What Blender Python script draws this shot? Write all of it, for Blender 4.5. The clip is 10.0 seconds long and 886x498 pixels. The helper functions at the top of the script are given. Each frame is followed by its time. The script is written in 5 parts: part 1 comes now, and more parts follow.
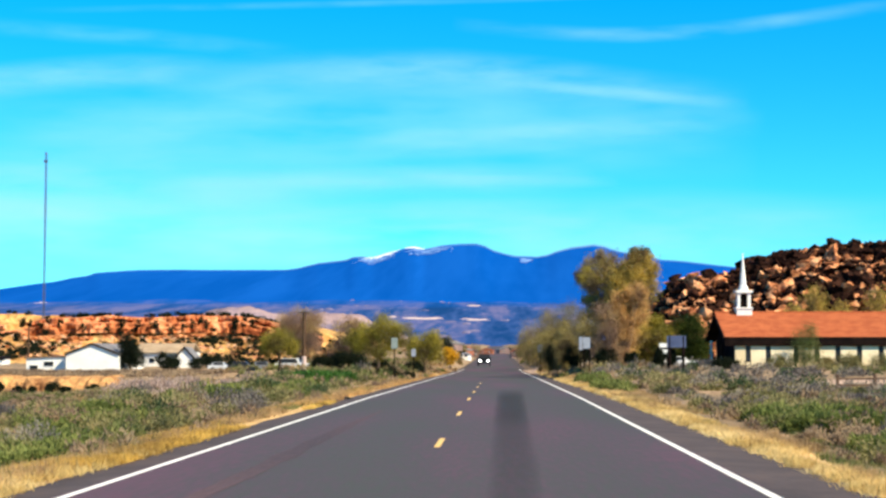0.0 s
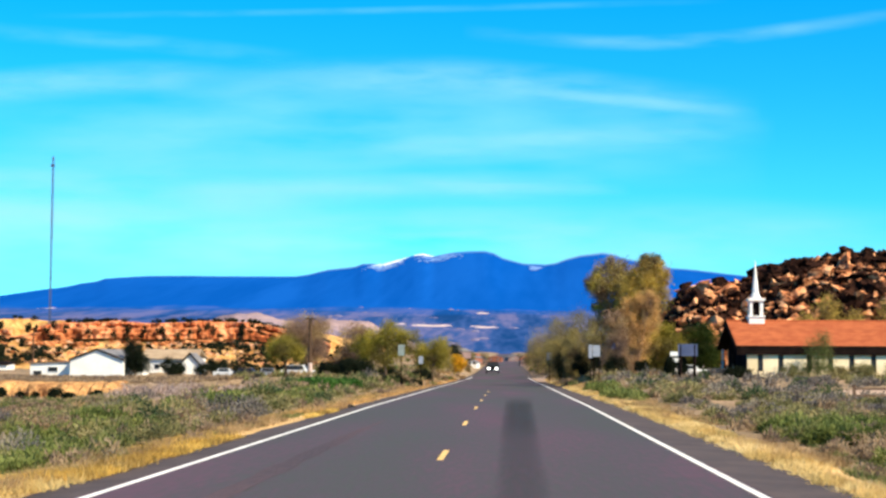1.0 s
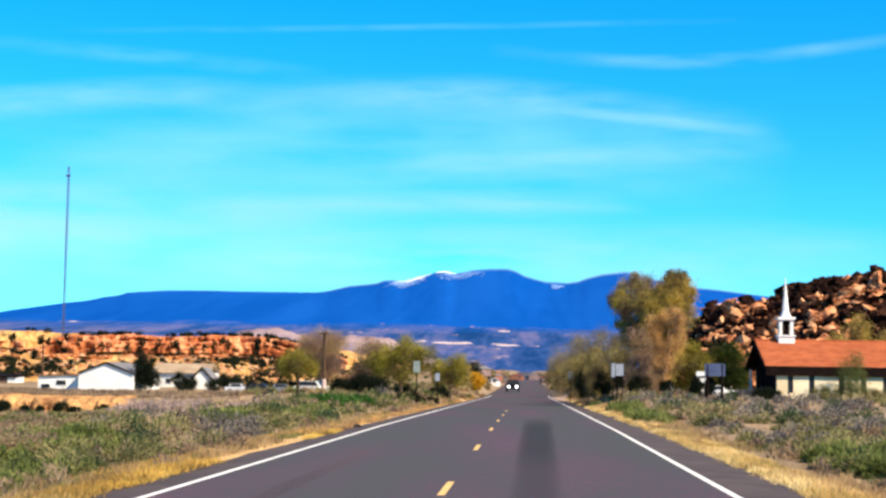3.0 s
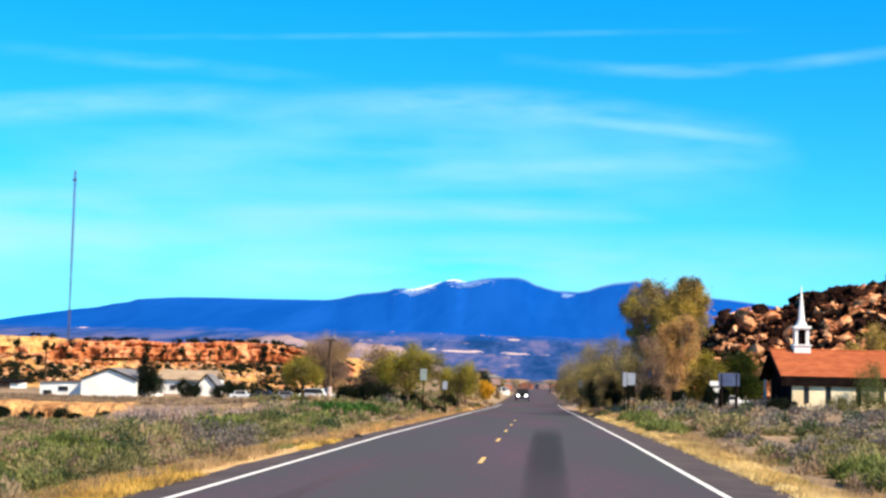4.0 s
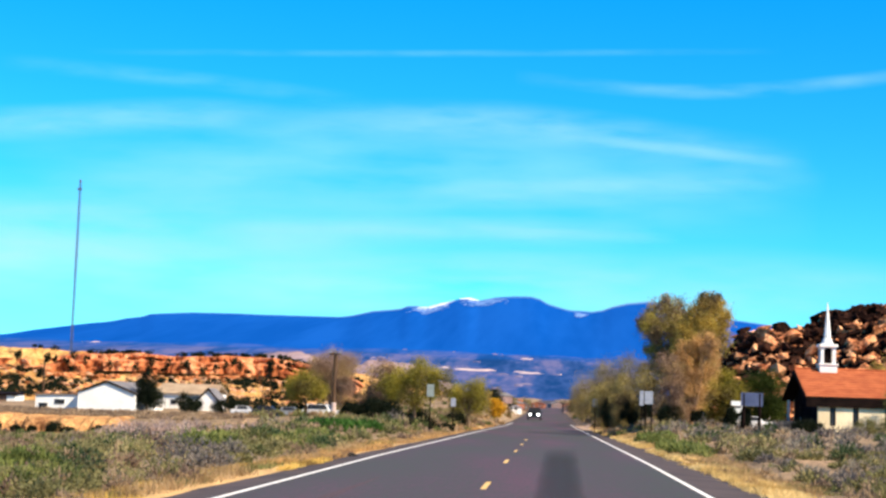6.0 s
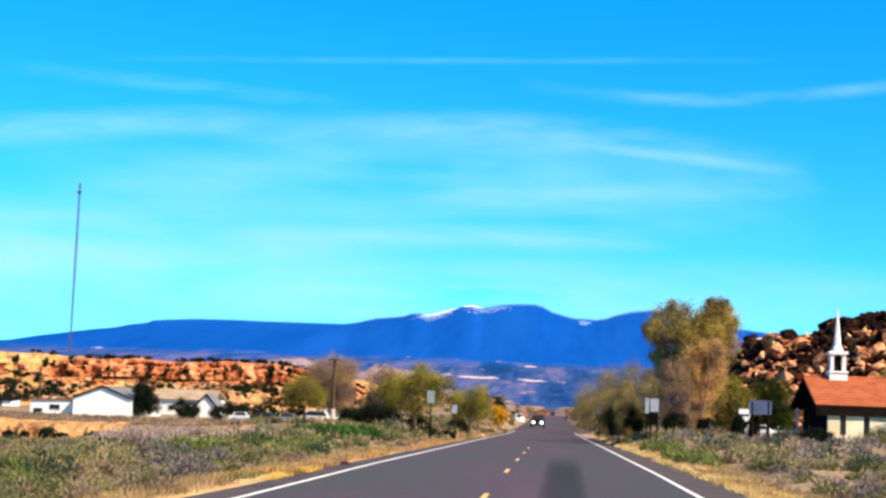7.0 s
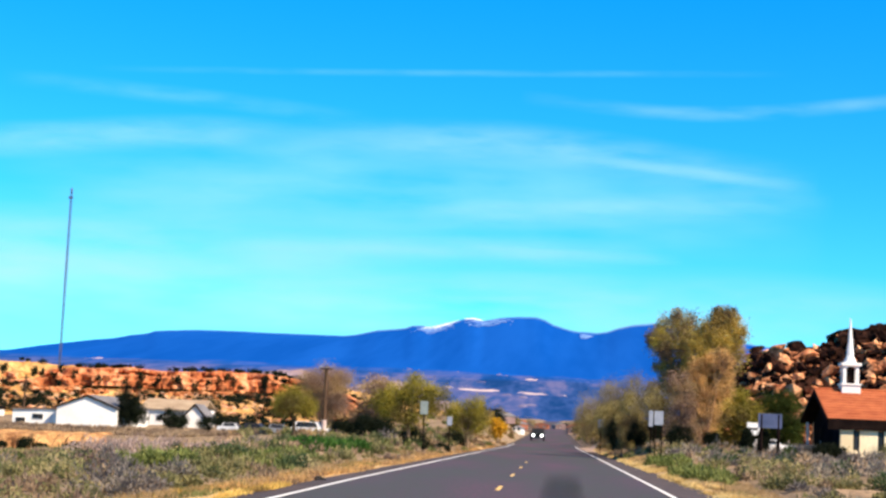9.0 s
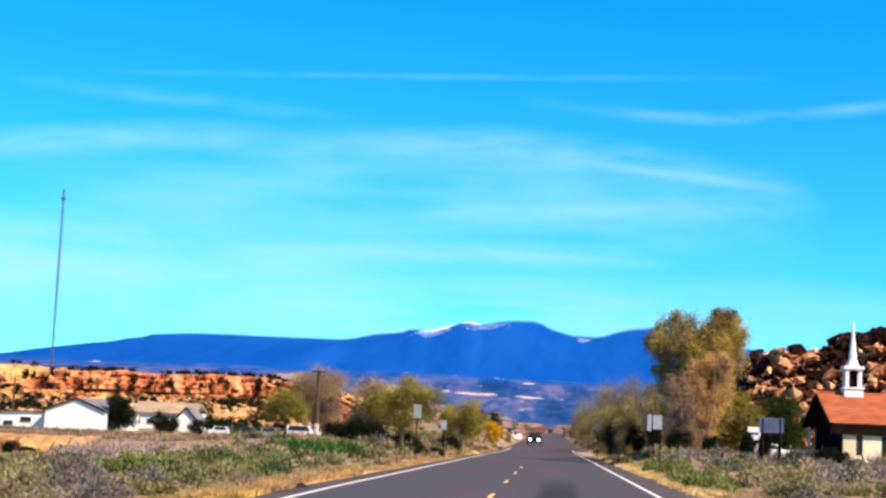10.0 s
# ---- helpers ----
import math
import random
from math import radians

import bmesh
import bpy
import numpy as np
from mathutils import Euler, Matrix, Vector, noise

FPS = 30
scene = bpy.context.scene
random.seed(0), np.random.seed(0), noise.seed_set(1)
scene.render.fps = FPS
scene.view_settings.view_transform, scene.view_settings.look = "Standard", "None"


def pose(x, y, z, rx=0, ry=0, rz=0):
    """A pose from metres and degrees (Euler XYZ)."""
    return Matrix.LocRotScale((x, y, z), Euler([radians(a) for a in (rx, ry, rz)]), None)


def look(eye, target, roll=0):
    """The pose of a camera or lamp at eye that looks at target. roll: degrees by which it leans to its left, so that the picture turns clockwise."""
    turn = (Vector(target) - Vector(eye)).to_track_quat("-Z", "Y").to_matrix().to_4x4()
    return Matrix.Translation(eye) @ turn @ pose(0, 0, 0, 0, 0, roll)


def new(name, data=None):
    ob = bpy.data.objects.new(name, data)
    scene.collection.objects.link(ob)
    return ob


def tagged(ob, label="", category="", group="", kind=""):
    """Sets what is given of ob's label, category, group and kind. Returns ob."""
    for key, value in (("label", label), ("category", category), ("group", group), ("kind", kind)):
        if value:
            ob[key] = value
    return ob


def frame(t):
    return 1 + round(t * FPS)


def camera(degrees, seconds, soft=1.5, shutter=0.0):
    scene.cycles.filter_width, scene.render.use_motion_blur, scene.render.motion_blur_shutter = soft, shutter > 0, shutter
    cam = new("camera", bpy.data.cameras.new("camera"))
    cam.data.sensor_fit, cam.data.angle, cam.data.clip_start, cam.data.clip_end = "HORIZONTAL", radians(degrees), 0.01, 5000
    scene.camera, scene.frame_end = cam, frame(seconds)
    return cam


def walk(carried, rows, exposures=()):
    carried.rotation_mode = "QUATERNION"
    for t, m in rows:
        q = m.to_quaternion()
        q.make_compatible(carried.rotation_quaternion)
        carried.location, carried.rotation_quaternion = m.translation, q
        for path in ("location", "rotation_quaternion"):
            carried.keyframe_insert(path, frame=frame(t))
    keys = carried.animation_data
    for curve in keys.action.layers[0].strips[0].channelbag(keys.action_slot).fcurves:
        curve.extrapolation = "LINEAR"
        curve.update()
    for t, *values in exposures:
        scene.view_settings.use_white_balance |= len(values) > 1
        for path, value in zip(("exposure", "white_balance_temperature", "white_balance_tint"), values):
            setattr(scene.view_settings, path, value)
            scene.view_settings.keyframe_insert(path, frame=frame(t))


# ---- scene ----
cam = camera(30.72, 10.0, soft=2.6)
PATH = [
    (0.0, look((1.034, 0.000, 1.553), (-2.339, 99.725, 8.158), 0.039)),
    (0.5, look((1.046, 0.770, 1.558), (-2.609, 100.472, 8.346), 0.237)),
    (1.0, look((1.059, 1.558, 1.551), (-2.888, 101.230, 8.612), 0.336)),
    (1.5, look((1.083, 2.410, 1.564), (-3.195, 102.050, 8.883), 0.506)),
    (2.0, look((1.110, 3.356, 1.566), (-3.519, 102.961, 9.138), 0.668)),
    (2.5, look((1.131, 4.397, 1.558), (-3.844, 103.963, 9.412), 0.812)),
    (4.0, look((1.178, 7.858, 1.547), (-4.807, 107.306, 10.171), 1.331)),
    (4.5, look((1.181, 9.071, 1.537), (-5.088, 108.478, 10.419), 1.486)),
    (5.0, look((1.172, 10.296, 1.522), (-5.325, 109.664, 10.672), 1.671)),
    (5.5, look((1.163, 11.492, 1.493), (-5.528, 110.820, 10.937), 1.824)),
    (7.0, look((1.170, 14.917, 1.433), (-5.955, 114.143, 11.609), 2.225)),
    (7.5, look((1.183, 16.044, 1.436), (-6.026, 115.245, 11.786), 2.291)),
    (8.0, look((1.201, 17.161, 1.422), (-6.046, 116.334, 12.013), 2.383)),
    (8.5, look((1.221, 18.244, 1.405), (-6.060, 117.395, 12.176), 2.491)),
    (9.0, look((1.246, 19.302, 1.398), (-6.009, 118.435, 12.345), 2.567)),
    (9.5, look((1.274, 20.342, 1.401), (-5.935, 119.464, 12.488), 2.590)),
    (10.0, look((1.299, 21.364, 1.419), (-5.817, 120.481, 12.606), 2.662)),
]
walk(cam, PATH, [(0.0, 0.9, 6500, 3), (2.5, 0.9, 6500, 8), (5.0, 0.9, 6500, 10), (10.0, 0.9, 6500, 13)])

# ---- sky and sun ----
SUN_EL, SUN_AZ = radians(42), radians(126)
world = bpy.data.worlds.new("sky")
scene.world = world
world.use_nodes = True
wn, wl = world.node_tree.nodes, world.node_tree.links
wn.clear()
sky = wn.new("ShaderNodeTexSky")
sky.sky_type, sky.sun_disc = "NISHITA", False
sky.sun_elevation, sky.sun_rotation = SUN_EL, SUN_AZ
sky.altitude, sky.air_density, sky.dust_density, sky.ozone_density = 1900, 1.0, 0.3, 2.0
tint = wn.new("ShaderNodeMix")
tint.data_type, tint.blend_type = "RGBA", "MULTIPLY"
tint.inputs["Factor"].default_value = 1.0
high = wn.new("ShaderNodeValToRGB")
high.color_ramp.elements[0].position, high.color_ramp.elements[1].position = 0.0, 0.28
high.color_ramp.elements[0].color, high.color_ramp.elements[1].color = (0.21, 0.67, 0.86, 1), (0.006, 0.80, 1.0, 1)
high.color_ramp.elements.new(0.35).color = (0.003, 0.74, 1.0, 1)
high.color_ramp.elements.new(0.75).color = (0.004, 0.13, 0.26, 1)
wco, wsep = wn.new("ShaderNodeTexCoord"), wn.new("ShaderNodeSeparateXYZ")
wl.new(wco.outputs["Generated"], wsep.inputs["Vector"])
wl.new(wsep.outputs["Z"], high.inputs["Fac"])
wl.new(high.outputs["Color"], tint.inputs["B"])
satur = wn.new("ShaderNodeHueSaturation")
satur.inputs["Saturation"].default_value = 1.25
back = wn.new("ShaderNodeBackground")
back.inputs["Strength"].default_value = 0.127
wout = wn.new("ShaderNodeOutputWorld")
wl.new(sky.outputs["Color"], satur.inputs["Color"])
wl.new(satur.outputs["Color"], tint.inputs["A"])
wl.new(tint.outputs["Result"], back.inputs["Color"])
wl.new(back.outputs["Background"], wout.inputs["Surface"])

sun = new("sun", bpy.data.lights.new("sun", "SUN"))
sun.data.energy, sun.data.angle, sun.data.color = 5.0, radians(0.6), (1.0, 0.84, 0.62)
sun_way = Vector((math.sin(SUN_AZ) * math.cos(SUN_EL), math.cos(SUN_AZ) * math.cos(SUN_EL), math.sin(SUN_EL)))
sun.matrix_world = look(sun_way * 50, (0, 0, 0))


# ---- materials ----
def mat(name, a, b, scale=1.0, rough=0.85, bump=0.3, fine=8.0, spec=0.25, metal=0.0, vary=0.0, island=0.0, clear=0.0, stretch=(1, 1, 1), c=None, emit=0.0):
    """Two colours mixed by a coarse and a fine noise in metres, with relief; vary and island shift the value piece by piece."""
    m = bpy.data.materials.new(name)
    m.use_nodes = True
    n, l = m.node_tree.nodes, m.node_tree.links
    p = n["Principled BSDF"]
    p.inputs["Roughness"].default_value, p.inputs["Metallic"].default_value = rough, metal
    p.inputs["Specular IOR Level"].default_value = spec
    co, mp = n.new("ShaderNodeTexCoord"), n.new("ShaderNodeMapping")
    mp.inputs["Scale"].default_value = stretch
    l.new(co.outputs["Object"], mp.inputs["Vector"])
    n1, n2 = n.new("ShaderNodeTexNoise"), n.new("ShaderNodeTexNoise")
    n1.inputs["Scale"].default_value, n1.inputs["Detail"].default_value = scale, 5
    n2.inputs["Scale"].default_value, n2.inputs["Detail"].default_value = scale * fine, 4
    for t in (n1, n2):
        l.new(mp.outputs["Vector"], t.inputs["Vector"])
    mix = n.new("ShaderNodeMath")
    mix.operation = "MULTIPLY_ADD"
    mix.inputs[1].default_value, mix.inputs[2].default_value = 0.45, -0.22
    l.new(n2.outputs["Fac"], mix.inputs[0])
    add = n.new("ShaderNodeMath")
    l.new(n1.outputs["Fac"], add.inputs[0])
    l.new(mix.outputs[0], add.inputs[1])
    ramp = n.new("ShaderNodeValToRGB")
    ramp.color_ramp.elements[0].position, ramp.color_ramp.elements[1].position = 0.34, 0.66
    ramp.color_ramp.elements[0].color, ramp.color_ramp.elements[1].color = (*a, 1), (*b, 1)
    if c:
        e = ramp.color_ramp.elements.new(0.5)
        e.color = (*c, 1)
    l.new(add.outputs[0], ramp.inputs["Fac"])
    out = ramp.outputs["Color"]
    if vary or island:
        src = n.new("ShaderNodeObjectInfo").outputs["Random"] if vary else n.new("ShaderNodeNewGeometry").outputs["Random Per Island"]
        rg = n.new("ShaderNodeMapRange")
        k = vary or island
        rg.inputs["To Min"].default_value, rg.inputs["To Max"].default_value = 1 - k, 1 + k
        l.new(src, rg.inputs["Value"])
        hs = n.new("ShaderNodeHueSaturation")
        l.new(rg.outputs["Result"], hs.inputs["Value"])
        l.new(out, hs.inputs["Color"])
        out = hs.outputs["Color"]
    l.new(out, p.inputs["Base Color"])
    if emit:
        l.new(out, p.inputs["Emission Color"])
        p.inputs["Emission Strength"].default_value = emit
    if bump:
        bp = n.new("ShaderNodeBump")
        bp.inputs["Strength"].default_value, bp.inputs["Distance"].default_value = bump, 0.3 / max(scale, 0.05)
        l.new(add.outputs[0], bp.inputs["Height"])
        l.new(bp.outputs["Normal"], p.inputs["Normal"])
    if clear:
        p.inputs["Coat Weight"].default_value = clear
    return m


def leaf_mat(name, a, b, c, patch=0.45, single=0.24):
    """Leaves: tone between three colours, in patches a metre or two across and a little leaf by leaf, letting some light through."""
    m = bpy.data.materials.new(name)
    m.use_nodes = True
    n, l = m.node_tree.nodes, m.node_tree.links
    p = n["Principled BSDF"]
    p.inputs["Roughness"].default_value, p.inputs["Specular IOR Level"].default_value = 0.75, 0.12
    geo, co, nz = n.new("ShaderNodeNewGeometry"), n.new("ShaderNodeTexCoord"), n.new("ShaderNodeTexNoise")
    nz.inputs["Scale"].default_value, nz.inputs["Detail"].default_value = patch, 2.0
    l.new(co.outputs["Object"], nz.inputs["Vector"])
    wide = n.new("ShaderNodeMapRange")
    wide.inputs["From Min"].default_value, wide.inputs["From Max"].default_value = 0.32, 0.68
    l.new(nz.outputs["Fac"], wide.inputs["Value"])
    add = n.new("ShaderNodeMath")
    add.operation = "MULTIPLY_ADD"
    add.inputs[1].default_value = single
    l.new(geo.outputs["Random Per Island"], add.inputs[0])
    mul = n.new("ShaderNodeMath")
    mul.operation = "MULTIPLY"
    mul.inputs[1].default_value = 1.0 - single
    l.new(wide.outputs["Result"], mul.inputs[0])
    l.new(mul.outputs[0], add.inputs[2])
    ramp = n.new("ShaderNodeValToRGB")
    ramp.color_ramp.elements[0].position, ramp.color_ramp.elements[1].position = 0.08, 0.92
    ramp.color_ramp.elements[0].color, ramp.color_ramp.elements[1].color = (*a, 1), (*c, 1)
    ramp.color_ramp.elements.new(0.5).color = (*b, 1)
    l.new(add.outputs[0], ramp.inputs["Fac"])
    l.new(ramp.outputs["Color"], p.inputs["Base Color"])
    tr, ms = n.new("ShaderNodeBsdfTranslucent"), n.new("ShaderNodeMixShader")
    l.new(ramp.outputs["Color"], tr.inputs["Color"])
    ms.inputs["Fac"].default_value = 0.3
    l.new(p.outputs["BSDF"], ms.inputs[1])
    l.new(tr.outputs["BSDF"], ms.inputs[2])
    l.new(ms.outputs["Shader"], n["Material Output"].inputs["Surface"])
    return m


ASPHALT = mat("asphalt", (0.050, 0.056, 0.053), (0.090, 0.049, 0.074), 0.24, 0.9, 0.025, 40, 0.3, stretch=(1, 0.13, 1), c=(0.060, 0.050, 0.061))
TAR = mat("tar_patch", (0.020, 0.030, 0.033), (0.040, 0.028, 0.036), 0.5, 0.85, 0.2, 40, 0.3, stretch=(1, 0.15, 1))
SHOULDER = mat("shoulder_asphalt", (0.054, 0.044, 0.048), (0.092, 0.070, 0.070), 0.8, 0.95, 0.03, 12)
PAINT_WHITE = mat("road_paint_white", (0.72, 0.71, 0.70), (0.9, 0.9, 0.89), 1.5, 0.6, 0.1, 20)
PAINT_YELLOW = mat("road_paint_yellow", (0.62, 0.40, 0.12), (0.82, 0.56, 0.20), 2.0, 0.6, 0.1, 20)
SOIL = mat("desert_soil", (0.21, 0.150, 0.10), (0.37, 0.257, 0.165), 0.22, 0.95, 0.6, 12, 0.1, c=(0.26, 0.195, 0.13))
RED_SOIL = mat("red_sandstone", (0.30, 0.085, 0.03), (0.70, 0.34, 0.16), 0.3, 0.95, 0.9, 9, 0.1, c=(0.58, 0.23, 0.09))
CLIFF = mat("cracked_red_cliff", (0.17, 0.045, 0.018), (0.74, 0.38, 0.20), 0.42, 0.95, 0.9, 5, 0.1, c=(0.54, 0.18, 0.07), stretch=(1, 1, 0.35))
TAN_SOIL = mat("tan_slope", (0.42, 0.205, 0.06), (0.77, 0.47, 0.18), 0.2, 0.95, 0.9, 8, 0.1)
TALUS = mat("pink_sandstone_rubble", (0.36, 0.15, 0.075), (0.80, 0.52, 0.33), 0.25, 0.95, 0.6, 8, 0.1, island=0.3)
BANK = mat("sandy_bank", (0.22, 0.10, 0.045), (0.66, 0.38, 0.16), 0.5, 0.95, 0.8, 8, 0.1)
ROCK = mat("sandstone_boulder", (0.06, 0.022, 0.014), (0.74, 0.40, 0.21), 0.6, 0.95, 0.9, 6, 0.05, vary=0.5, c=(0.44, 0.165, 0.072))
# desert varnish, taken near-black to hold the shade between boulders too
ROCK_DARK = mat("varnish_and_gap_shade", (0.002, 0.0015, 0.002), (0.048, 0.020, 0.013), 0.6, 0.95, 0.8, 6, 0.04, vary=0.4)
# mountains: the blue of distance haze is put into colour and emission
HAZE_BLUE = mat("haze_blue_mountain", (0.002, 0.046, 0.225), (0.004, 0.058, 0.265), 0.008, 1.0, 0.0, 6, 0.0, emit=0.58, stretch=(1, 0.08, 0.3))
# foothills: distance haze put into colour, with some glow
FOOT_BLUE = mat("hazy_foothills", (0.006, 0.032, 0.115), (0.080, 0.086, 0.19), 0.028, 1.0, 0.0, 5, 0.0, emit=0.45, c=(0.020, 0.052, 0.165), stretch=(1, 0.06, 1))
# mesa stone with lilac distance haze mixed into its colour
MESA = mat("hazy_mesa", (0.14, 0.12, 0.18), (0.34, 0.25, 0.265), 0.06, 1.0, 0.3, 7, 0.0, stretch=(0.4, 0.4, 2.5))
# snow glows faintly; the thin kind has distance haze put into its blue
SNOW = mat("snow", (0.62, 0.68, 0.86), (0.86, 0.88, 0.95), 0.05, 0.8, 0.0, 5, 0.1, emit=0.12)
THIN_SNOW = mat("thin_snow", (0.05, 0.14, 0.40), (0.17, 0.28, 0.56), 0.04, 0.9, 0.0, 5, 0.05, emit=0.2)
PALE_EARTH = mat("pale_earth", (0.44, 0.36, 0.38), (0.60, 0.50, 0.50), 0.05, 1.0, 0.0, 5, 0.0)


# the foothills' painted haze turns to the mountain's blue with height, in an uneven belt
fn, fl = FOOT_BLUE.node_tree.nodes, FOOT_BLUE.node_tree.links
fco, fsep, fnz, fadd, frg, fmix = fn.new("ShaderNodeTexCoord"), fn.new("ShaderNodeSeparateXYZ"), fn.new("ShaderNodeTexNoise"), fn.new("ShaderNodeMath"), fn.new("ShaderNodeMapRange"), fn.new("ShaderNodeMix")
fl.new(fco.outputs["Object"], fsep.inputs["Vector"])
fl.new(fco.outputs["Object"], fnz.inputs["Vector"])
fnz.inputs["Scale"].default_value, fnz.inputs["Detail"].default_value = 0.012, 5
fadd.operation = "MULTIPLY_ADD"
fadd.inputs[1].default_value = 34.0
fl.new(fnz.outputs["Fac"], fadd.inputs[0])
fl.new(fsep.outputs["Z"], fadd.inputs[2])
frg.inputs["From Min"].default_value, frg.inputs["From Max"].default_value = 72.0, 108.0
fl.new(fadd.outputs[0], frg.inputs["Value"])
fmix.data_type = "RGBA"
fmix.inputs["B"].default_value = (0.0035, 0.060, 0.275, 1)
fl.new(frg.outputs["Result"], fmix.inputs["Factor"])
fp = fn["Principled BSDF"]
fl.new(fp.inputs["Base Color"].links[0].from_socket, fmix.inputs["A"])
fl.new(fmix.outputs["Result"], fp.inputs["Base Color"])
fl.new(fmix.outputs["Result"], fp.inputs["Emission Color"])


# ---- mesh helpers ----
def mesh_ob(name, verts, faces, material, smooth=False):
    me = bpy.data.meshes.new(name)
    me.from_pydata([tuple(v) for v in verts], [], [tuple(f) for f in faces])
    me.materials.append(material)
    if smooth:
        me.polygons.foreach_set("use_smooth", [True] * len(me.polygons))
    me.update()
    return new(name, me)


def part(name, bm, material, parent=None, label="", smooth=False):
    """Links a bmesh as one mesh object under a thing or a part."""
    me = bpy.data.meshes.new(name)
    bm.normal_update()
    if smooth:
        for f in bm.faces:
            f.smooth = True
    bm.to_mesh(me)
    bm.free()
    me.materials.append(material)
    ob = new(name, me)
    if parent:
        ob.parent = parent
    if label:
        ob["label"] = label
    return ob


def empty(name, m, label, category, group="", kind=""):
    ob = new(name)
    ob.matrix_world = m
    return tagged(ob, label, category, group, kind)


def box(bm, x0, x1, y0, y1, z0, z1, bevel=0.0):
    r = bmesh.ops.create_cube(bm, size=1.0, matrix=Matrix.Translation(((x0 + x1) / 2, (y0 + y1) / 2, (z0 + z1) / 2)) @ Matrix.Diagonal((x1 - x0, y1 - y0, z1 - z0, 1)))
    if bevel:
        es = {e for v in r["verts"] for e in v.link_edges}
        bmesh.ops.bevel(bm, geom=list(es), offset=bevel, segments=2, affect="EDGES", profile=0.6)
    return bm


def cyl(bm, p, q, r0, r1, seg=8):
    p, q = Vector(p), Vector(q)
    d = q - p
    m = Matrix.Translation((p + q) / 2) @ d.to_track_quat("Z", "Y").to_matrix().to_4x4()
    bmesh.ops.create_cone(bm, cap_ends=True, segments=seg, radius1=r0, radius2=r1, depth=d.length, matrix=m)
    return bm


def prism(bm, outline, y0, y1):
    """An outline of (x, z) drawn out from y0 to y1."""
    a = [bm.verts.new((x, y0, z)) for x, z in outline]
    b = [bm.verts.new((x, y1, z)) for x, z in outline]
    n = len(a)
    bm.faces.new(a)
    bm.faces.new(b[::-1])
    for i in range(n):
        bm.faces.new((a[i], b[i], b[(i + 1) % n], a[(i + 1) % n]))
    bmesh.ops.recalc_face_normals(bm, faces=bm.faces)
    return bm


def smooth(a, b, x):
    t = np.clip((np.asarray(x, float) - a) / (b - a), 0, 1)
    return t * t * (3 - 2 * t)


def fbm(x, y, scale, seed=0.0, octaves=4):
    """Noise over arrays of places."""
    f = np.vectorize(lambda u, v: noise.fractal((u / scale, v / scale, seed), 1.0, 2.0, octaves))
    return f(x, y)


# ---- ground ----
XL, XR = -3.73, 4.09


def road_z(y):
    return np.interp(y, [-80, 60, 120, 200, 260, 330, 460, 700, 900, 1100], [0, 0, -0.16, -0.42, -0.32, 0.10, 1.1, 3.9, 6.4, 9.0])


def ground_z(x, y):
    """Height of the land: the road's bed, shallow ditches, the field, and its rise towards bluff and hill."""
    x, y = np.asarray(x, float), np.asarray(y, float)
    zr = road_z(y)
    left = np.interp(y, [0, 40, 80, 120, 150, 185], [-0.5, -0.45, 0.0, 0.42, 0.35, 0.9]) + smooth(185, 260, y) * 2.0
    right = np.interp(y, [0, 30, 70, 110, 150, 185], [-0.4, -0.35, 0.10, 0.60, 1.0, 1.4]) + smooth(185, 260, y) * 1.5
    # hollow before the sandy bank
    hollow = smooth(-24, -30, x) * smooth(88, 108, y) * (1 - smooth(126.5, 128.0, y))
    left = left - 1.6 * hollow - 1.1 * smooth(-10, -20, x) * smooth(35, 65, y) * (1 - smooth(126.5, 128.0, y)) * (1 - 0.85 * hollow)
    left = left - smooth(-16, -26, x) * smooth(126.5, 128.0, y) * (0.13 + 0.42 * (1 - smooth(129, 146, y))) * (1 - smooth(150, 165, y))
    d = np.where(x < 0, XL - x, x - XR)
    side = np.where(x < 0, left, right)
    far = smooth(330, 500, y)
    side = side * (1 - far) + (zr + 0.4) * far
    k = smooth(0.9, 5.5, d)
    bed = zr - 0.05 * smooth(0.3, 1.2, d) - 0.25 * smooth(1.5, 4.0, d) * (1 - smooth(60, 110, y))
    return bed * (1 - k) + side * k


def sheet(name, xs, ys, fz, material, lift=0.0, is_smooth=True):
    X, Y = np.meshgrid(xs, ys)
    Z = fz(X, Y) + lift
    nx, ny = len(xs), len(ys)
    v = np.stack([X, Y, Z], -1).reshape(-1, 3)
    i = (np.arange(ny - 1)[:, None] * nx + np.arange(nx - 1)).ravel()
    return mesh_ob(name, v, np.stack([i, i + 1, i + nx + 1, i + nx], 1), material, is_smooth)


def bumpy(x, y):
    d = np.where(x < 0, XL - x, x - XR)
    return ground_z(x, y) + 0.10 * fbm(x, y, 3.0) * smooth(1.0, 3.0, d) - 0.02 - 0.5 * (1 - smooth(-0.6, 0.5, d)) - 0.07 * (1 - smooth(1.0, 1.7, d))


gx = np.concatenate([-np.geomspace(4700, 72, 22), np.linspace(-70, -10, 81), np.linspace(-9.4, 9.8, 49), np.linspace(10.5, 70, 80), np.geomspace(72, 4700, 22)])
gy = np.concatenate([[-300, -120, -60, -30], np.linspace(-10, 150, 161), np.linspace(152, 300, 60), np.geomspace(305, 900, 34), np.geomspace(930, 4750, 14)])
tagged(sheet("ground", gx, gy, bumpy, SOIL), "brown desert soil with sparse dry cover", "ground", kind="structure")

ry = np.concatenate([np.linspace(-60, 130, 96), np.linspace(133, 330, 60), np.linspace(336, 960, 90)])


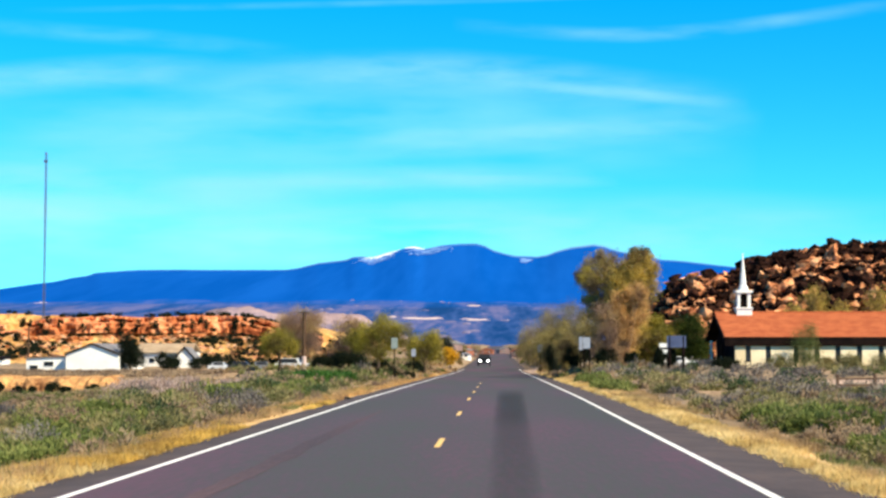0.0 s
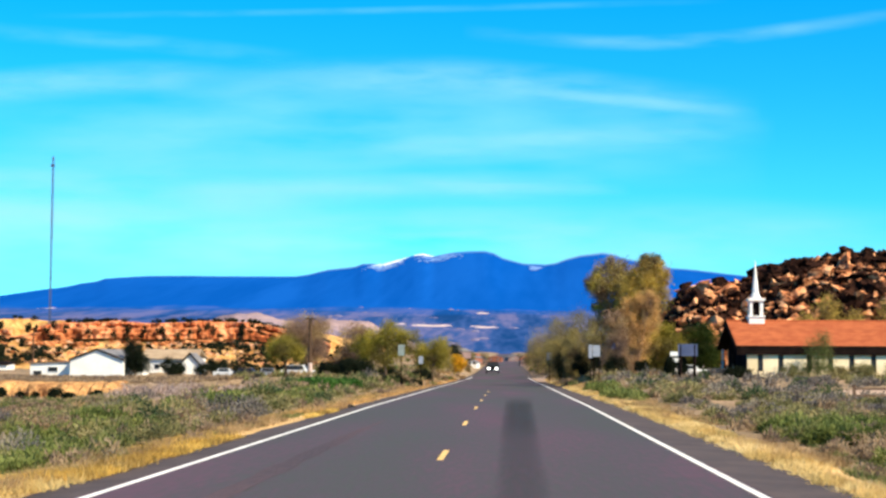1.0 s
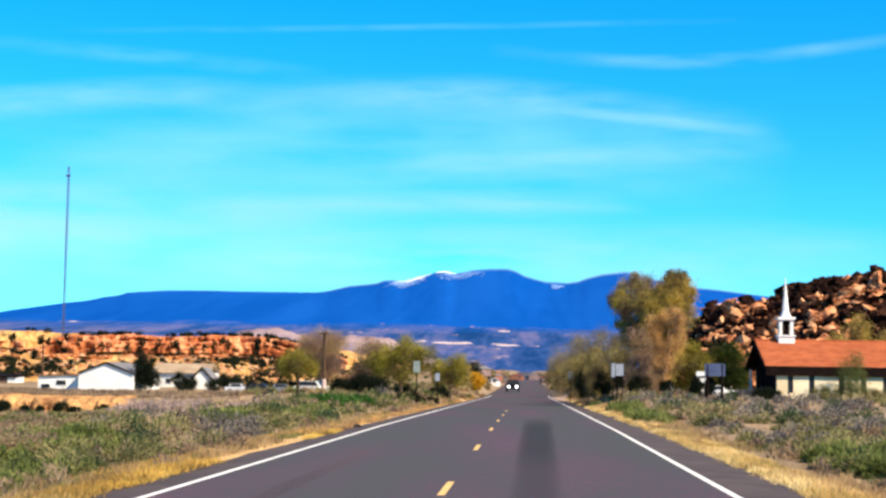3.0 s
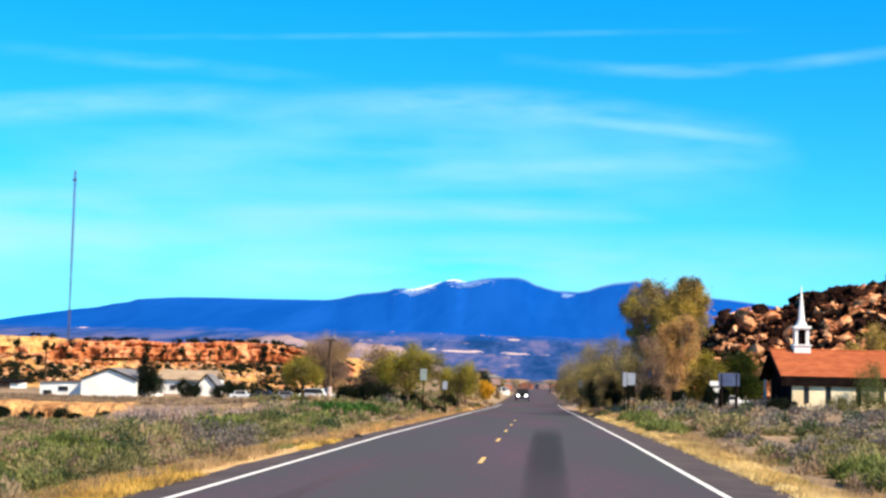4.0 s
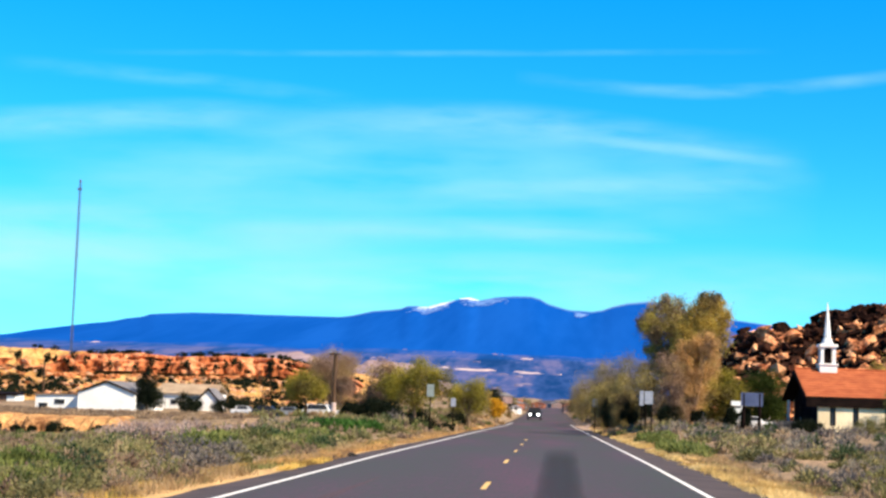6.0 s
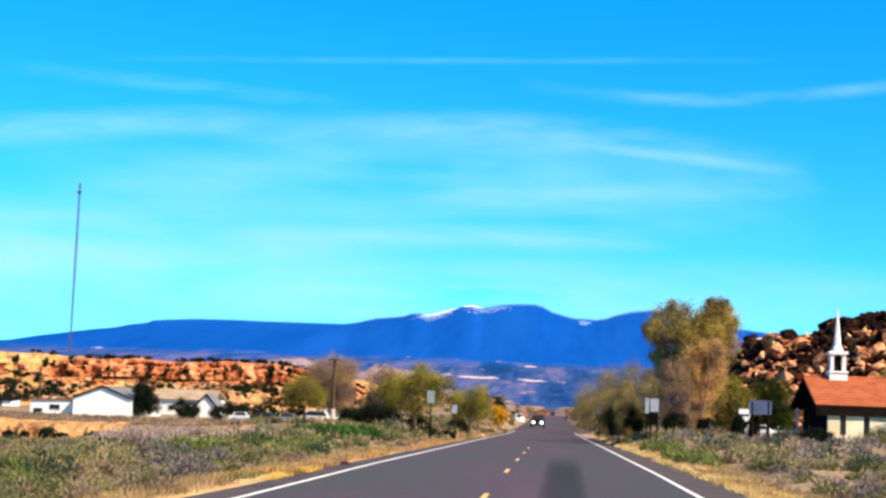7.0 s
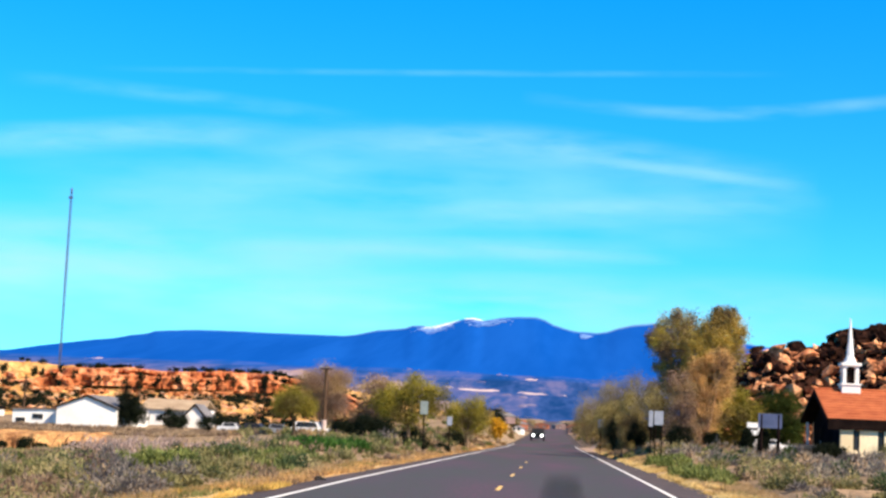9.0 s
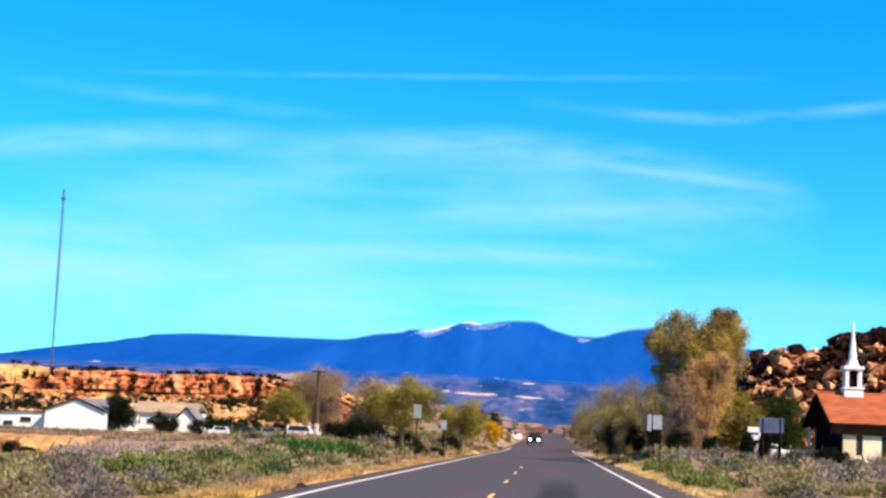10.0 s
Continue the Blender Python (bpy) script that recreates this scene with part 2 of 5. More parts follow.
def strip(name, x0, x1, material, lift, ys=ry, n=2):
    return sheet(name, np.linspace(x0, x1, n), ys, lambda x, y: road_z(y) + 0 * x, material, lift)


road = strip("road", XL - 0.12, XR + 0.12, ASPHALT, 0.0, n=9)
tagged(road, "worn grey two-lane asphalt road with purple tint", "road", kind="structure")
for name, a, b in (("road_shoulder", XL - 0.95, XL - 0.12), ("road_shoulder", XR + 0.12, XR + 1.35)):
    ys = ry
    jag = 0.10 * np.array([noise.fractal((y * 0.9, a, 0), 1, 2, 3) for y in ys])
    v, f = [], []
    outer_left = a < 0
    for i, y in enumerate(ys):
        z = float(road_z(y))
        xa, xb = (a + jag[i], b) if outer_left else (a, b + jag[i])
        v += [(xa, y, z - 0.012 - (0.05 if outer_left else 0)), (xb, y, z - 0.012 - (0 if outer_left else 0.05))]
        if i:
            k = 2 * i
            f.append((k - 2, k - 1, k + 1, k))
    tagged(mesh_ob(name, v, f, SHOULDER), "narrow crumbling dark asphalt shoulder beside the road", "shoulder", kind="structure")

DIRT = mat("pinkish_dirt", (0.34, 0.24, 0.19), (0.50, 0.37, 0.29), 0.4, 0.95, 0.3, 10, 0.1)
apron = sheet("dirt_apron", np.linspace(XR + 0.2, XR + 5.0, 9), np.linspace(166, 214, 25), lambda X, Y: np.maximum(ground_z(X, Y), road_z(Y) - 0.05), DIRT, 0.06)
tagged(apron, "pale dirt pull-out beside the road", "dirt", kind="structure")
sand = sheet("sandy_patch", np.linspace(15.4, 31, 26), np.linspace(66, 90, 24), lambda X, Y: ground_z(X, Y) + 0.05 * fbm(X, Y, 3.0) - 0.35 * (np.abs(X - 23.2) / 7.8) ** 4 - 0.35 * (np.abs(Y - 78) / 12) ** 4, DIRT, 0.12)
tagged(sand, "bare orange sand beside the church", "sand", kind="structure")
SAND_STRIP = mat("orange_verge_sand", (0.36, 0.24, 0.12), (0.64, 0.43, 0.20), 0.5, 0.95, 0.5, 9, 0.1, stretch=(1, 0.3, 1))
for a, b in ((XL - 0.8, XL - 2.35), (XR + 1.2, XR + 2.35)):
    ys = np.concatenate([np.linspace(-10, 130, 141), np.linspace(132, 200, 30)])
    v, f = [], []
    for i, y in enumerate(ys):
        wide = 0.5 * noise.fractal((y * 0.16, a, 3), 1, 2, 3)
        for j in range(6):
            t = j / 5
            x = a + (b - a) * t * (1 + wide)
            v.append((x, y, float(bumpy(np.array(x), np.array(y))) + 0.035 - 0.06 * (t > 0.99) - 0.05 * (t < 0.01)))
            if i and j:
                k = i * 6 + j
                f.append((k - 7, k - 1, k, k - 6))
    tagged(mesh_ob("verge", v, f, SAND_STRIP, True), "strip of orange sand between shoulder and brush", "verge", kind="structure")
# painted lines, a few millimetres proud
for x, w in ((XL, 0.115), (XR, 0.115)):
    ob = strip("edge_line", x - w / 2, x + w / 2, PAINT_WHITE, 0.004, np.concatenate([np.linspace(-60, 130, 60), np.linspace(133, 230, 30)]))
    tagged(ob, "solid white painted road edge line", "road marking", kind="structure")
for y in (29.0, 43.6, 58.2, 71.0, 83.8, 96.6):
    ys = np.linspace(y - 1.5, y + 1.5, 4)
    ob = strip("lane_dash", -0.052, 0.052, PAINT_YELLOW, 0.005, ys)
    tagged(ob, "short yellow painted centre line dash on the asphalt", "road marking", "centre line dashes", "structure")

# darker wheel track of tar in the lane, worn thin towards its edges
tn, tl = TAR.node_tree.nodes, TAR.node_tree.links
tsep, tsin, tpow, tmix, tclear = tn.new("ShaderNodeSeparateXYZ"), tn.new("ShaderNodeMath"), tn.new("ShaderNodeMath"), tn.new("ShaderNodeMixShader"), tn.new("ShaderNodeBsdfTransparent")
tsin.operation, tpow.operation = "SINE", "MULTIPLY"
tl.new(tn.new("ShaderNodeTexCoord").outputs["UV"], tsep.inputs["Vector"])
tl.new(tsep.outputs["X"], tsin.inputs[0])
tl.new(tsin.outputs[0], tpow.inputs[0])
tpow.inputs[1].default_value = 0.45
tl.new(tpow.outputs[0], tmix.inputs["Fac"])
tl.new(tclear.outputs["BSDF"], tmix.inputs[1])
tl.new(tn["Principled BSDF"].outputs["BSDF"], tmix.inputs[2])
tl.new(tmix.outputs["Shader"], tn["Material Output"].inputs["Surface"])
v, f, uv = [], [], []
for i, y in enumerate(np.linspace(4, 80, 58)):
    lo = 1.02 + 0.0025 * max(y - 40, 0) + 0.04 * noise.noise((0, y * 0.2, 3))
    hi = np.interp(y, [4, 19, 35, 65, 80], [1.38, 1.46, 1.66, 2.02, 2.2]) + 0.05 * noise.noise((5, y * 0.15, 1))
    worn = float(np.interp(y, [4, 16, 34, 42, 62, 78], [0.0, 0.4, 0.6, 1.0, 1.0, 0.0]))
    for k in range(7):
        v.append((lo - 0.12 + (hi - lo + 0.24) * k / 6, y, 0.003 + float(road_z(y))))
        uv.append((math.asin(worn * (0.0, 0.75, 1.0, 1.0, 1.0, 0.75, 0.0)[k]), y))
        if i and k:
            n = i * 7 + k
            f.append((n - 8, n - 7, n, n - 1))
track = mesh_ob("tar_track", v, f, TAR)
lay = track.data.uv_layers.new(name="UVMap")
for lp in track.data.loops:
    lay.data[lp.index].uv = uv[lp.vertex_index]
tagged(track, "darker tar streak along the wheel path of the asphalt lane", "road patch", kind="structure")


# paler patched seam in the other lane
SEAM = mat("patched_seam", (0.058, 0.045, 0.055), (0.105, 0.066, 0.076), 0.5, 0.9, 0.1, 30, 0.2, stretch=(1, 0.1, 1))
v, f = [], []
for i, y in enumerate(np.linspace(8, 46, 40)):
    w = 0.17 * math.sin(math.pi * (i + 0.3) / 39.6) * (1 + 0.5 * noise.noise((y * 0.5, 2, 0)))
    c = -2.26 + 0.05 * noise.noise((y * 0.15, 4, 1))
    v += [(c - w, y, 0.004), (c + w, y, 0.004)]
    if i:
        f.append((2 * i - 2, 2 * i - 1, 2 * i + 1, 2 * i))
tagged(mesh_ob("road_seam", v, f, SEAM), "faded reddish patched seam along the asphalt lane", "road patch", kind="structure")


# ---- distance ----
CREST = [(-2400, 110), (-1545, 164), (-1464, 179), (-1383, 191), (-1303, 203), (-1246, 209), (-1198, 220), (-1149, 226), (-1132, 234), (-1061, 239), (-1013, 242), (-900, 243), (-820, 242), (-707, 242), (-595, 242), (-561, 246), (-501, 261), (-421, 270), (-403, 278), (-377, 279), (-350, 275), (-314, 285), (-283, 294), (-259, 302), (-232, 305), (-204, 299), (-182, 304), (-153, 310), (-106, 314), (-59, 315), (-35, 309), (-11, 296), (20, 287), (52, 280), (111, 278), (138, 282), (169, 294), (208, 304), (242, 308), (270, 312), (298, 307), (332, 295), (460, 269), (519, 265), (642, 250), (1600, 160), (2400, 120)]


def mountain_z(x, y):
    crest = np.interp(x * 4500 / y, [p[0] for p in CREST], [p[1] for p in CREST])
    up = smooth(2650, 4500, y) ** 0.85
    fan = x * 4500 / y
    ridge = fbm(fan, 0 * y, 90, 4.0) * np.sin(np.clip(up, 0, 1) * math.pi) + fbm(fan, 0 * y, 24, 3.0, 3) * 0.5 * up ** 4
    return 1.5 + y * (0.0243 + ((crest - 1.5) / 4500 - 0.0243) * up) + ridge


tagged(sheet("mountain", np.linspace(-2300, 2300, 561), np.linspace(2600, 4500, 44), mountain_z, HAZE_BLUE), "forested mountain range on the horizon, coloured blue by painted haze", "mountain", kind="structure")


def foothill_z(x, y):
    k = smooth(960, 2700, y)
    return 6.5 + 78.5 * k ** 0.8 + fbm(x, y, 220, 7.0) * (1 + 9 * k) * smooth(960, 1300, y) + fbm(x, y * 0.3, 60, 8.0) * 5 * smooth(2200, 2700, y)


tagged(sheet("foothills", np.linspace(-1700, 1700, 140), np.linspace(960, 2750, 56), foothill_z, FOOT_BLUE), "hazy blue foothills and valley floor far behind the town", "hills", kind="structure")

# snow fields lying below the crest, thinning out downhill
for x0, x1, y0, y1, cut, cover in ((-368, -258, 4060, 4400, 0.0, THIN_SNOW), (-356, -264, 4190, 4470, 0.03, SNOW), (-254, -196, 4280, 4480, 0.08, SNOW), (-250, -112, 4060, 4400, 0.12, THIN_SNOW), (58, 98, 4060, 4240, 0.02, THIN_SNOW)):
    xs, ys = np.linspace(x0, x1, 44), np.linspace(y0, y1, 22)
    X, Y = np.meshgrid(xs, ys)
    Z = mountain_z(X, Y) + (1.4 if cover == THIN_SNOW else 2.2)
    edge = np.sin(np.pi * (X - x0) / (x1 - x0)) * np.sin(np.pi * (Y - y0) / (y1 - y0)) * 0.6 + fbm(X, Y * 0.5, 26, 9.0) * 0.55 - 0.22
    v = np.stack([X, Y, Z], -1).reshape(-1, 3)
    f = [(j * 44 + i, j * 44 + i + 1, j * 44 + i + 45, j * 44 + i + 44) for j in range(21) for i in range(43) if edge[j, i] > cut]
    tagged(mesh_ob("snow_field", v, f, cover), "white spring snow patch below the mountain crest", "snow", kind="structure")
# pale bare flats in the valley
for x, y, w in ((-78, 1690, 46), (-21, 1680, 36), (-112, 1720, 14), (10, 1640, 9), (-692, 2400, 46), (-30, 2050, 22), (-660, 2330, 30)):
    xs, ys = np.linspace(x - w / 2, x + w / 2, 16), np.linspace(y - 26, y + 26, 6)
    ob = sheet("bare_flat", xs, ys, lambda X, Y: foothill_z(X, Y) + 0.7 - 0.9 * ((X - x) / w * 2) ** 2 - 0.9 * ((Y - y) / 26) ** 2 + 0.9 * fbm(X, Y, 9, 3.0), PALE_EARTH)
    tagged(ob, "pale bare patch of earth in the hazy valley", "clearing", kind="structure")


# far clearings with haze painted into their colour and a slight glow
HAZY_EARTH = mat("hazy_earth", (0.10, 0.10, 0.20), (0.20, 0.17, 0.25), 0.05, 1.0, 0.0, 5, 0.0, emit=0.2)
rnd = random.Random(77)
for i in range(30):
    x, y, w = rnd.uniform(-240, 160), rnd.uniform(1200, 2600), rnd.uniform(5, 18)
    h = rnd.uniform(8, 26)
    ob = sheet("bare_flat", np.linspace(x - w / 2, x + w / 2, 9), np.linspace(y - h, y + h, 5), lambda X, Y: foothill_z(X, Y) + 1.0 - 2.0 * ((X - x) / w * 2) ** 2 - 0.8 * ((Y - y) / h) ** 2, HAZY_EARTH)
    tagged(ob, "hazy pinkish clearing in the far valley", "clearing", kind="structure")


def hill(name, x, y, w, d, top, material, label, seed, flat=0.5):
    """A worn mesa: flat-topped mound with gullies."""
    def z(X, Y):
        r = np.hypot((X - x) / w, (Y - y) / d)
        r = r + 0.17 * fbm(X, Y, w * 0.35, seed)
        return (top - 2) * (1 - smooth(flat, 1.05, r)) + 2 + fbm(X, Y, w * 0.12, seed + 1) * top * 0.06 - 3 * smooth(1.0, 1.2, r)
    ob = sheet(name, np.linspace(x - w * 1.25, x + w * 1.25, 60), np.linspace(y - d * 1.25, y + d * 1.25, 30), z, material)
    return tagged(ob, label, "mesa", kind="structure")


hill("mesa", -143, 900, 66, 60, 28.5, MESA, "pale pink eroded mesa in the middle distance, haze in its colour", 1.0, 0.06)
hill("mesa", -89, 900, 56, 60, 25.0, MESA, "low pale pink mesa above the tree line, haze in its colour", 5.0, 0.1)


# ---- bluff, bank and rock hill ----
def block_mesh(name, seed, material, squash=0.75):
    """A rough angular boulder about two metres across."""
    bm = bmesh.new()
    rnd = random.Random(seed)
    for _ in range(9):
        d = Vector((rnd.gauss(0, 1), rnd.gauss(0, 1), rnd.gauss(0, 1))).normalized() * rnd.uniform(0.8, 1.1)
        # push towards a block, so that faces come out broad
        k = max(abs(d.x), abs(d.y), abs(d.z)) ** -0.6
        bm.verts.new((d.x * k, d.y * k, d.z * k * squash))
    r = bmesh.ops.convex_hull(bm, input=bm.verts)
    bmesh.ops.delete(bm, geom=[v for v in bm.verts if not v.link_faces], context="VERTS")
    bmesh.ops.bevel(bm, geom=list(bm.edges), offset=0.025, segments=1, affect="EDGES")
    me = bpy.data.meshes.new(name)
    bm.to_mesh(me)
    bm.free()
    me.materials.append(material)
    return me


def place(name, me, parent, x, y, z, s, rnd, tilt=0.5):
    ob = new(name, me)
    ob.matrix_world = Matrix.LocRotScale((x, y, z), Euler((rnd.uniform(-tilt, tilt), rnd.uniform(-tilt, tilt), rnd.uniform(0, 6.3))), (s * rnd.uniform(0.7, 1.55), s * rnd.uniform(0.8, 1.25), s * rnd.uniform(0.6, 1.25)))
    ob.parent = parent
    return ob


def bluff_top(x):
    return np.interp(x, [-160, -74, -60, -50, -45, -40, -33, -29, -24, -16], [7.8, 7.5, 7.0, 6.65, 6.75, 7.0, 6.9, 6.0, 4.6, 1.0])


def bluff_z(x, y):
    top = bluff_top(x) + 0.3 * fbm(x, 0 * y, 9, 4.0)
    w = y + 5 * fbm(x, y, 14, 3.0) + 2 * fbm(x, y, 4, 8.0)
    talus = 0.9 + (top * 0.58 - 0.9) * smooth(172, 214, w)
    cliff = (top * 0.42) * (0.55 * smooth(214, 217, w) + 0.45 * smooth(224, 227, w))
    return talus + cliff + 0.25 * fbm(x, y, 2.5, 1.0, 3) - 1.2 * (1 - smooth(166, 174, y))


bluff = tagged(sheet("bluff", np.linspace(-150, -12, 260), np.concatenate([np.linspace(166, 236, 110), np.linspace(238, 420, 14)]), bluff_z, TAN_SOIL, is_smooth=False),
               "tan and red sandstone bluff behind the field", "bluff", kind="structure")
cx, rows = np.linspace(-104, -22, 420), 9
v, f = [], []
for i, x in enumerate(cx):
    top = float(bluff_top(x)) + 0.3 * noise.fractal((x / 9, 0, 4.0), 1, 2, 4)
    edge = 213 - 5 * noise.fractal((x / 14, 213 / 14, 3.0), 1, 2, 4)
    for j in range(rows):
        t = j / (rows - 1)
        pillar = 1.5 * noise.noise((math.floor(x / 1.4 + 0.6 * noise.noise((x * 0.3, j * 0.2, 0))) * 3.7, math.floor(j / 3) * 2.3, 5)) + 0.5 * noise.noise((x * 1.3, j, 7))
        z = top * (0.66 + 0.36 * t) - 1.6 * (1 - float(smooth(-66, -56, x))) + 0.35 * noise.noise((math.floor(x / 2.1) * 1.9, 3, j * 0.3)) * t
        v.append((x, edge + pillar + 2.2 * (j >= 5) + (3.5 if j == rows - 1 else 0), z))
        if i and j:
            k = i * rows + j
            f.append((k - rows - 1, k - 1, k, k - rows))
cliff = mesh_ob("cliff", v, f, CLIFF)
cliff.parent = bluff
cliff["label"] = "broken red sandstone cliff band"
rnd = random.Random(11)
reds = [block_mesh("ledge_block", 40 + i, RED_SOIL, 0.6) for i in range(6)]
for i in range(290):
    x = rnd.uniform(-100, -19)
    k = rnd.random()
    y = rnd.uniform(203, 212) if k < 0.72 else rnd.uniform(180, 210)
    z = float(bluff_z(np.array([x]), np.array([y]))[0])
    place("ledge_block", reds[i % 6], bluff, x, y, z + 0.1, rnd.uniform(0.35, 0.9) * (1.0 if k < 0.72 else 0.7), rnd, 0.15)

# small broken rock strewn over the talus
v, f = [], []
for i in range(1000):
    x, y = rnd.uniform(-80, -16), rnd.uniform(178, 213)
    z = float(bluff_z(np.array([x]), np.array([y]))[0])
    k, me, r = len(v), reds[i % 6], rnd.uniform(0.12, 0.5)
    m = Matrix.LocRotScale((x, y, z), Euler((rnd.uniform(-.4, .4), rnd.uniform(-.4, .4), rnd.uniform(0, 6.3))), (r * rnd.uniform(0.8, 1.8), r, r))
    v += [m @ q.co for q in me.vertices]
    f += [tuple(k + j for j in p.vertices) for p in me.polygons]
scree = mesh_ob("scree", v, f, TALUS)
scree.parent = bluff
tagged(scree, "pale broken sandstone rubble", kind="stuff")

v, f = [], []
bx, bz = np.linspace(-60, -26.5, 180), np.linspace(0, 1, 9)
for i, x in enumerate(bx):
    for j, t in enumerate(bz):
        lip = -0.08 + 0.26 * noise.noise((x * 0.3, 0, 2)) + 0.20 * noise.noise((x * 1.1, 3, 2)) - 1.9 * float(smooth(-29.8, -26.5, x))
        y = 125.9 - 1.1 * (1 - t) ** 1.5 + 1.5 * noise.fractal((x * 0.5, t * 1.0, 4), 1, 2, 4) + 0.5 * noise.noise((x * 1.7, t * 3, 9)) + (1.8 if j == 8 else 0)
        v.append((x, y + 2.4 * t ** 4, -1.9 + (lip + 1.9) * math.sin(t * math.pi / 2)))
        if i and j:
            k = i * 9 + j
            f.append((k - 10, k - 1, k, k - 9))
tagged(mesh_ob("dirt_bank", v, f, BANK), "cut bank of bare orange sand across the field", "bank", kind="structure")

HILL = [(10, 1.0), (14, 1.6), (16, 5.2), (19, 8.9), (21, 9.5), (24, 9.8), (26, 10.3), (27, 11.3), (29, 11.7), (31.5, 12.2), (36, 13.0), (38, 12.9), (50, 13.8), (75, 13.0), (95, 8.0)]


def hill_z(x, y):
    top = np.interp(x, [p[0] for p in HILL], [p[1] for p in HILL]) - 0.5
    up = smooth(136, 168, y + 3 * fbm(x, y, 9, 6.0))
    return 0.3 + (top - 0.3) * up * (1 - 0.6 * smooth(185, 260, y)) + 0.5 * fbm(x, y, 3.0, 2.0) * up


# hill sheet in near-black, so the gaps' shade is in its colour
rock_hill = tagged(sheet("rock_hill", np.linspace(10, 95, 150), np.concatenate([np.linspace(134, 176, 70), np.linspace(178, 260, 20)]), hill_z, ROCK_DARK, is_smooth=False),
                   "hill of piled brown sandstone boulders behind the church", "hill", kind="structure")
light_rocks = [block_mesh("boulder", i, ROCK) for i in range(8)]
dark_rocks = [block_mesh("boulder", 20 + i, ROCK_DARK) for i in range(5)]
spots = []
while len(spots) < 3000:
    x, y = rnd.uniform(14.5, 62), rnd.uniform(139, 172)
    if x > 44 and rnd.random() < 0.6:
        continue
    z = float(hill_z(np.array([x]), np.array([y]))[0])
    if z < 1.5:
        continue
    s = 0.22 + 0.70 * rnd.random() ** 3.0 + (0.35 if y < 157 and rnd.random() < 0.05 else 0) + (0.16 if y > 161 and rnd.random() < 0.5 else 0)
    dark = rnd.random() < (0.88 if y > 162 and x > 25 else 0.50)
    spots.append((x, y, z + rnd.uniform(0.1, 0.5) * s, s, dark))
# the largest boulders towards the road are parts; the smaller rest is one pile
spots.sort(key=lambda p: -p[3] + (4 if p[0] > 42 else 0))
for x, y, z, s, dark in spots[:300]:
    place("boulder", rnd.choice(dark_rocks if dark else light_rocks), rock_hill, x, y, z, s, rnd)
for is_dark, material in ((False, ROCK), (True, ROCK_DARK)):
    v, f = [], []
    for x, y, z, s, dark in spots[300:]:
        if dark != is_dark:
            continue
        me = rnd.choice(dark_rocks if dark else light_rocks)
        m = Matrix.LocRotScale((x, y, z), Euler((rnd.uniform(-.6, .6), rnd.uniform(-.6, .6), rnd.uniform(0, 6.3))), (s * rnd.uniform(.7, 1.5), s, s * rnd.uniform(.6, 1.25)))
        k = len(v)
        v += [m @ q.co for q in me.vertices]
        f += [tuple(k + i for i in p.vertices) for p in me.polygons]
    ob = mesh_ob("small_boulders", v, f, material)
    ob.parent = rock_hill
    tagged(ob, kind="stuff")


# ---- plants ----
LEAF_COTTON = leaf_mat("cottonwood_leaves", (0.085, 0.060, 0.048), (0.36, 0.260, 0.07), (0.64, 0.465, 0.10), 0.8)
LEAF_OLIVE = leaf_mat("olive_leaves", (0.08, 0.065, 0.045), (0.23, 0.185, 0.075), (0.42, 0.34, 0.12), 0.6)
LEAF_GREY_OLIVE = leaf_mat("grey_olive_leaves", (0.105, 0.078, 0.072), (0.25, 0.19, 0.095), (0.47, 0.39, 0.08), 0.8)
LEAF_JUNIPER = leaf_mat("green_juniper", (0.012, 0.020, 0.005), (0.035, 0.055, 0.010), (0.10, 0.125, 0.02), 0.7)
LEAF_GREEN = leaf_mat("spring_leaves", (0.10, 0.08, 0.035), (0.25, 0.215, 0.035), (0.47, 0.385, 0.055), 0.6)
LEAF_DARK = leaf_mat("juniper_needles", (0.004, 0.008, 0.005), (0.011, 0.017, 0.008), (0.022, 0.029, 0.012))
LEAF_TAN = leaf_mat("bare_twigs", (0.20, 0.13, 0.065), (0.40, 0.265, 0.13), (0.56, 0.39, 0.21))
LEAF_STRAW = leaf_mat("straw_gold_twigs", (0.20, 0.125, 0.09), (0.54, 0.325, 0.13), (0.76, 0.455, 0.165), 0.8)
LEAF_MAUVE = leaf_mat("mauve_twigs", (0.15, 0.10, 0.09), (0.32, 0.21, 0.14), (0.48, 0.34, 0.13), 0.6)
LEAF_GOLD = leaf_mat("golden_blossom", (0.35, 0.17, 0.01), (0.65, 0.36, 0.02), (0.85, 0.5, 0.04))
LEAF_SAGE = leaf_mat("sagebrush_leaves", (0.095, 0.100, 0.048), (0.215, 0.197, 0.082), (0.365, 0.305, 0.15), 0.35)
LEAF_DRY = leaf_mat("dry_brush", (0.16, 0.110, 0.088), (0.30, 0.213, 0.138), (0.44, 0.325, 0.20), 0.35)
LEAF_WEED = leaf_mat("fresh_weeds", (0.016, 0.05, 0.010), (0.045, 0.12, 0.020), (0.10, 0.19, 0.04), 0.6)
LEAF_MEADOW = leaf_mat("soft_green_weeds", (0.07, 0.095, 0.026), (0.16, 0.19, 0.052), (0.27, 0.28, 0.09), 0.5)
LEAF_GREY = leaf_mat("grey_purple_brush", (0.10, 0.088, 0.088), (0.20, 0.172, 0.155), (0.33, 0.285, 0.215))
GRASS_PALE = leaf_mat("pale_dry_grass", (0.40, 0.26, 0.09), (0.66, 0.47, 0.18), (0.84, 0.66, 0.33))
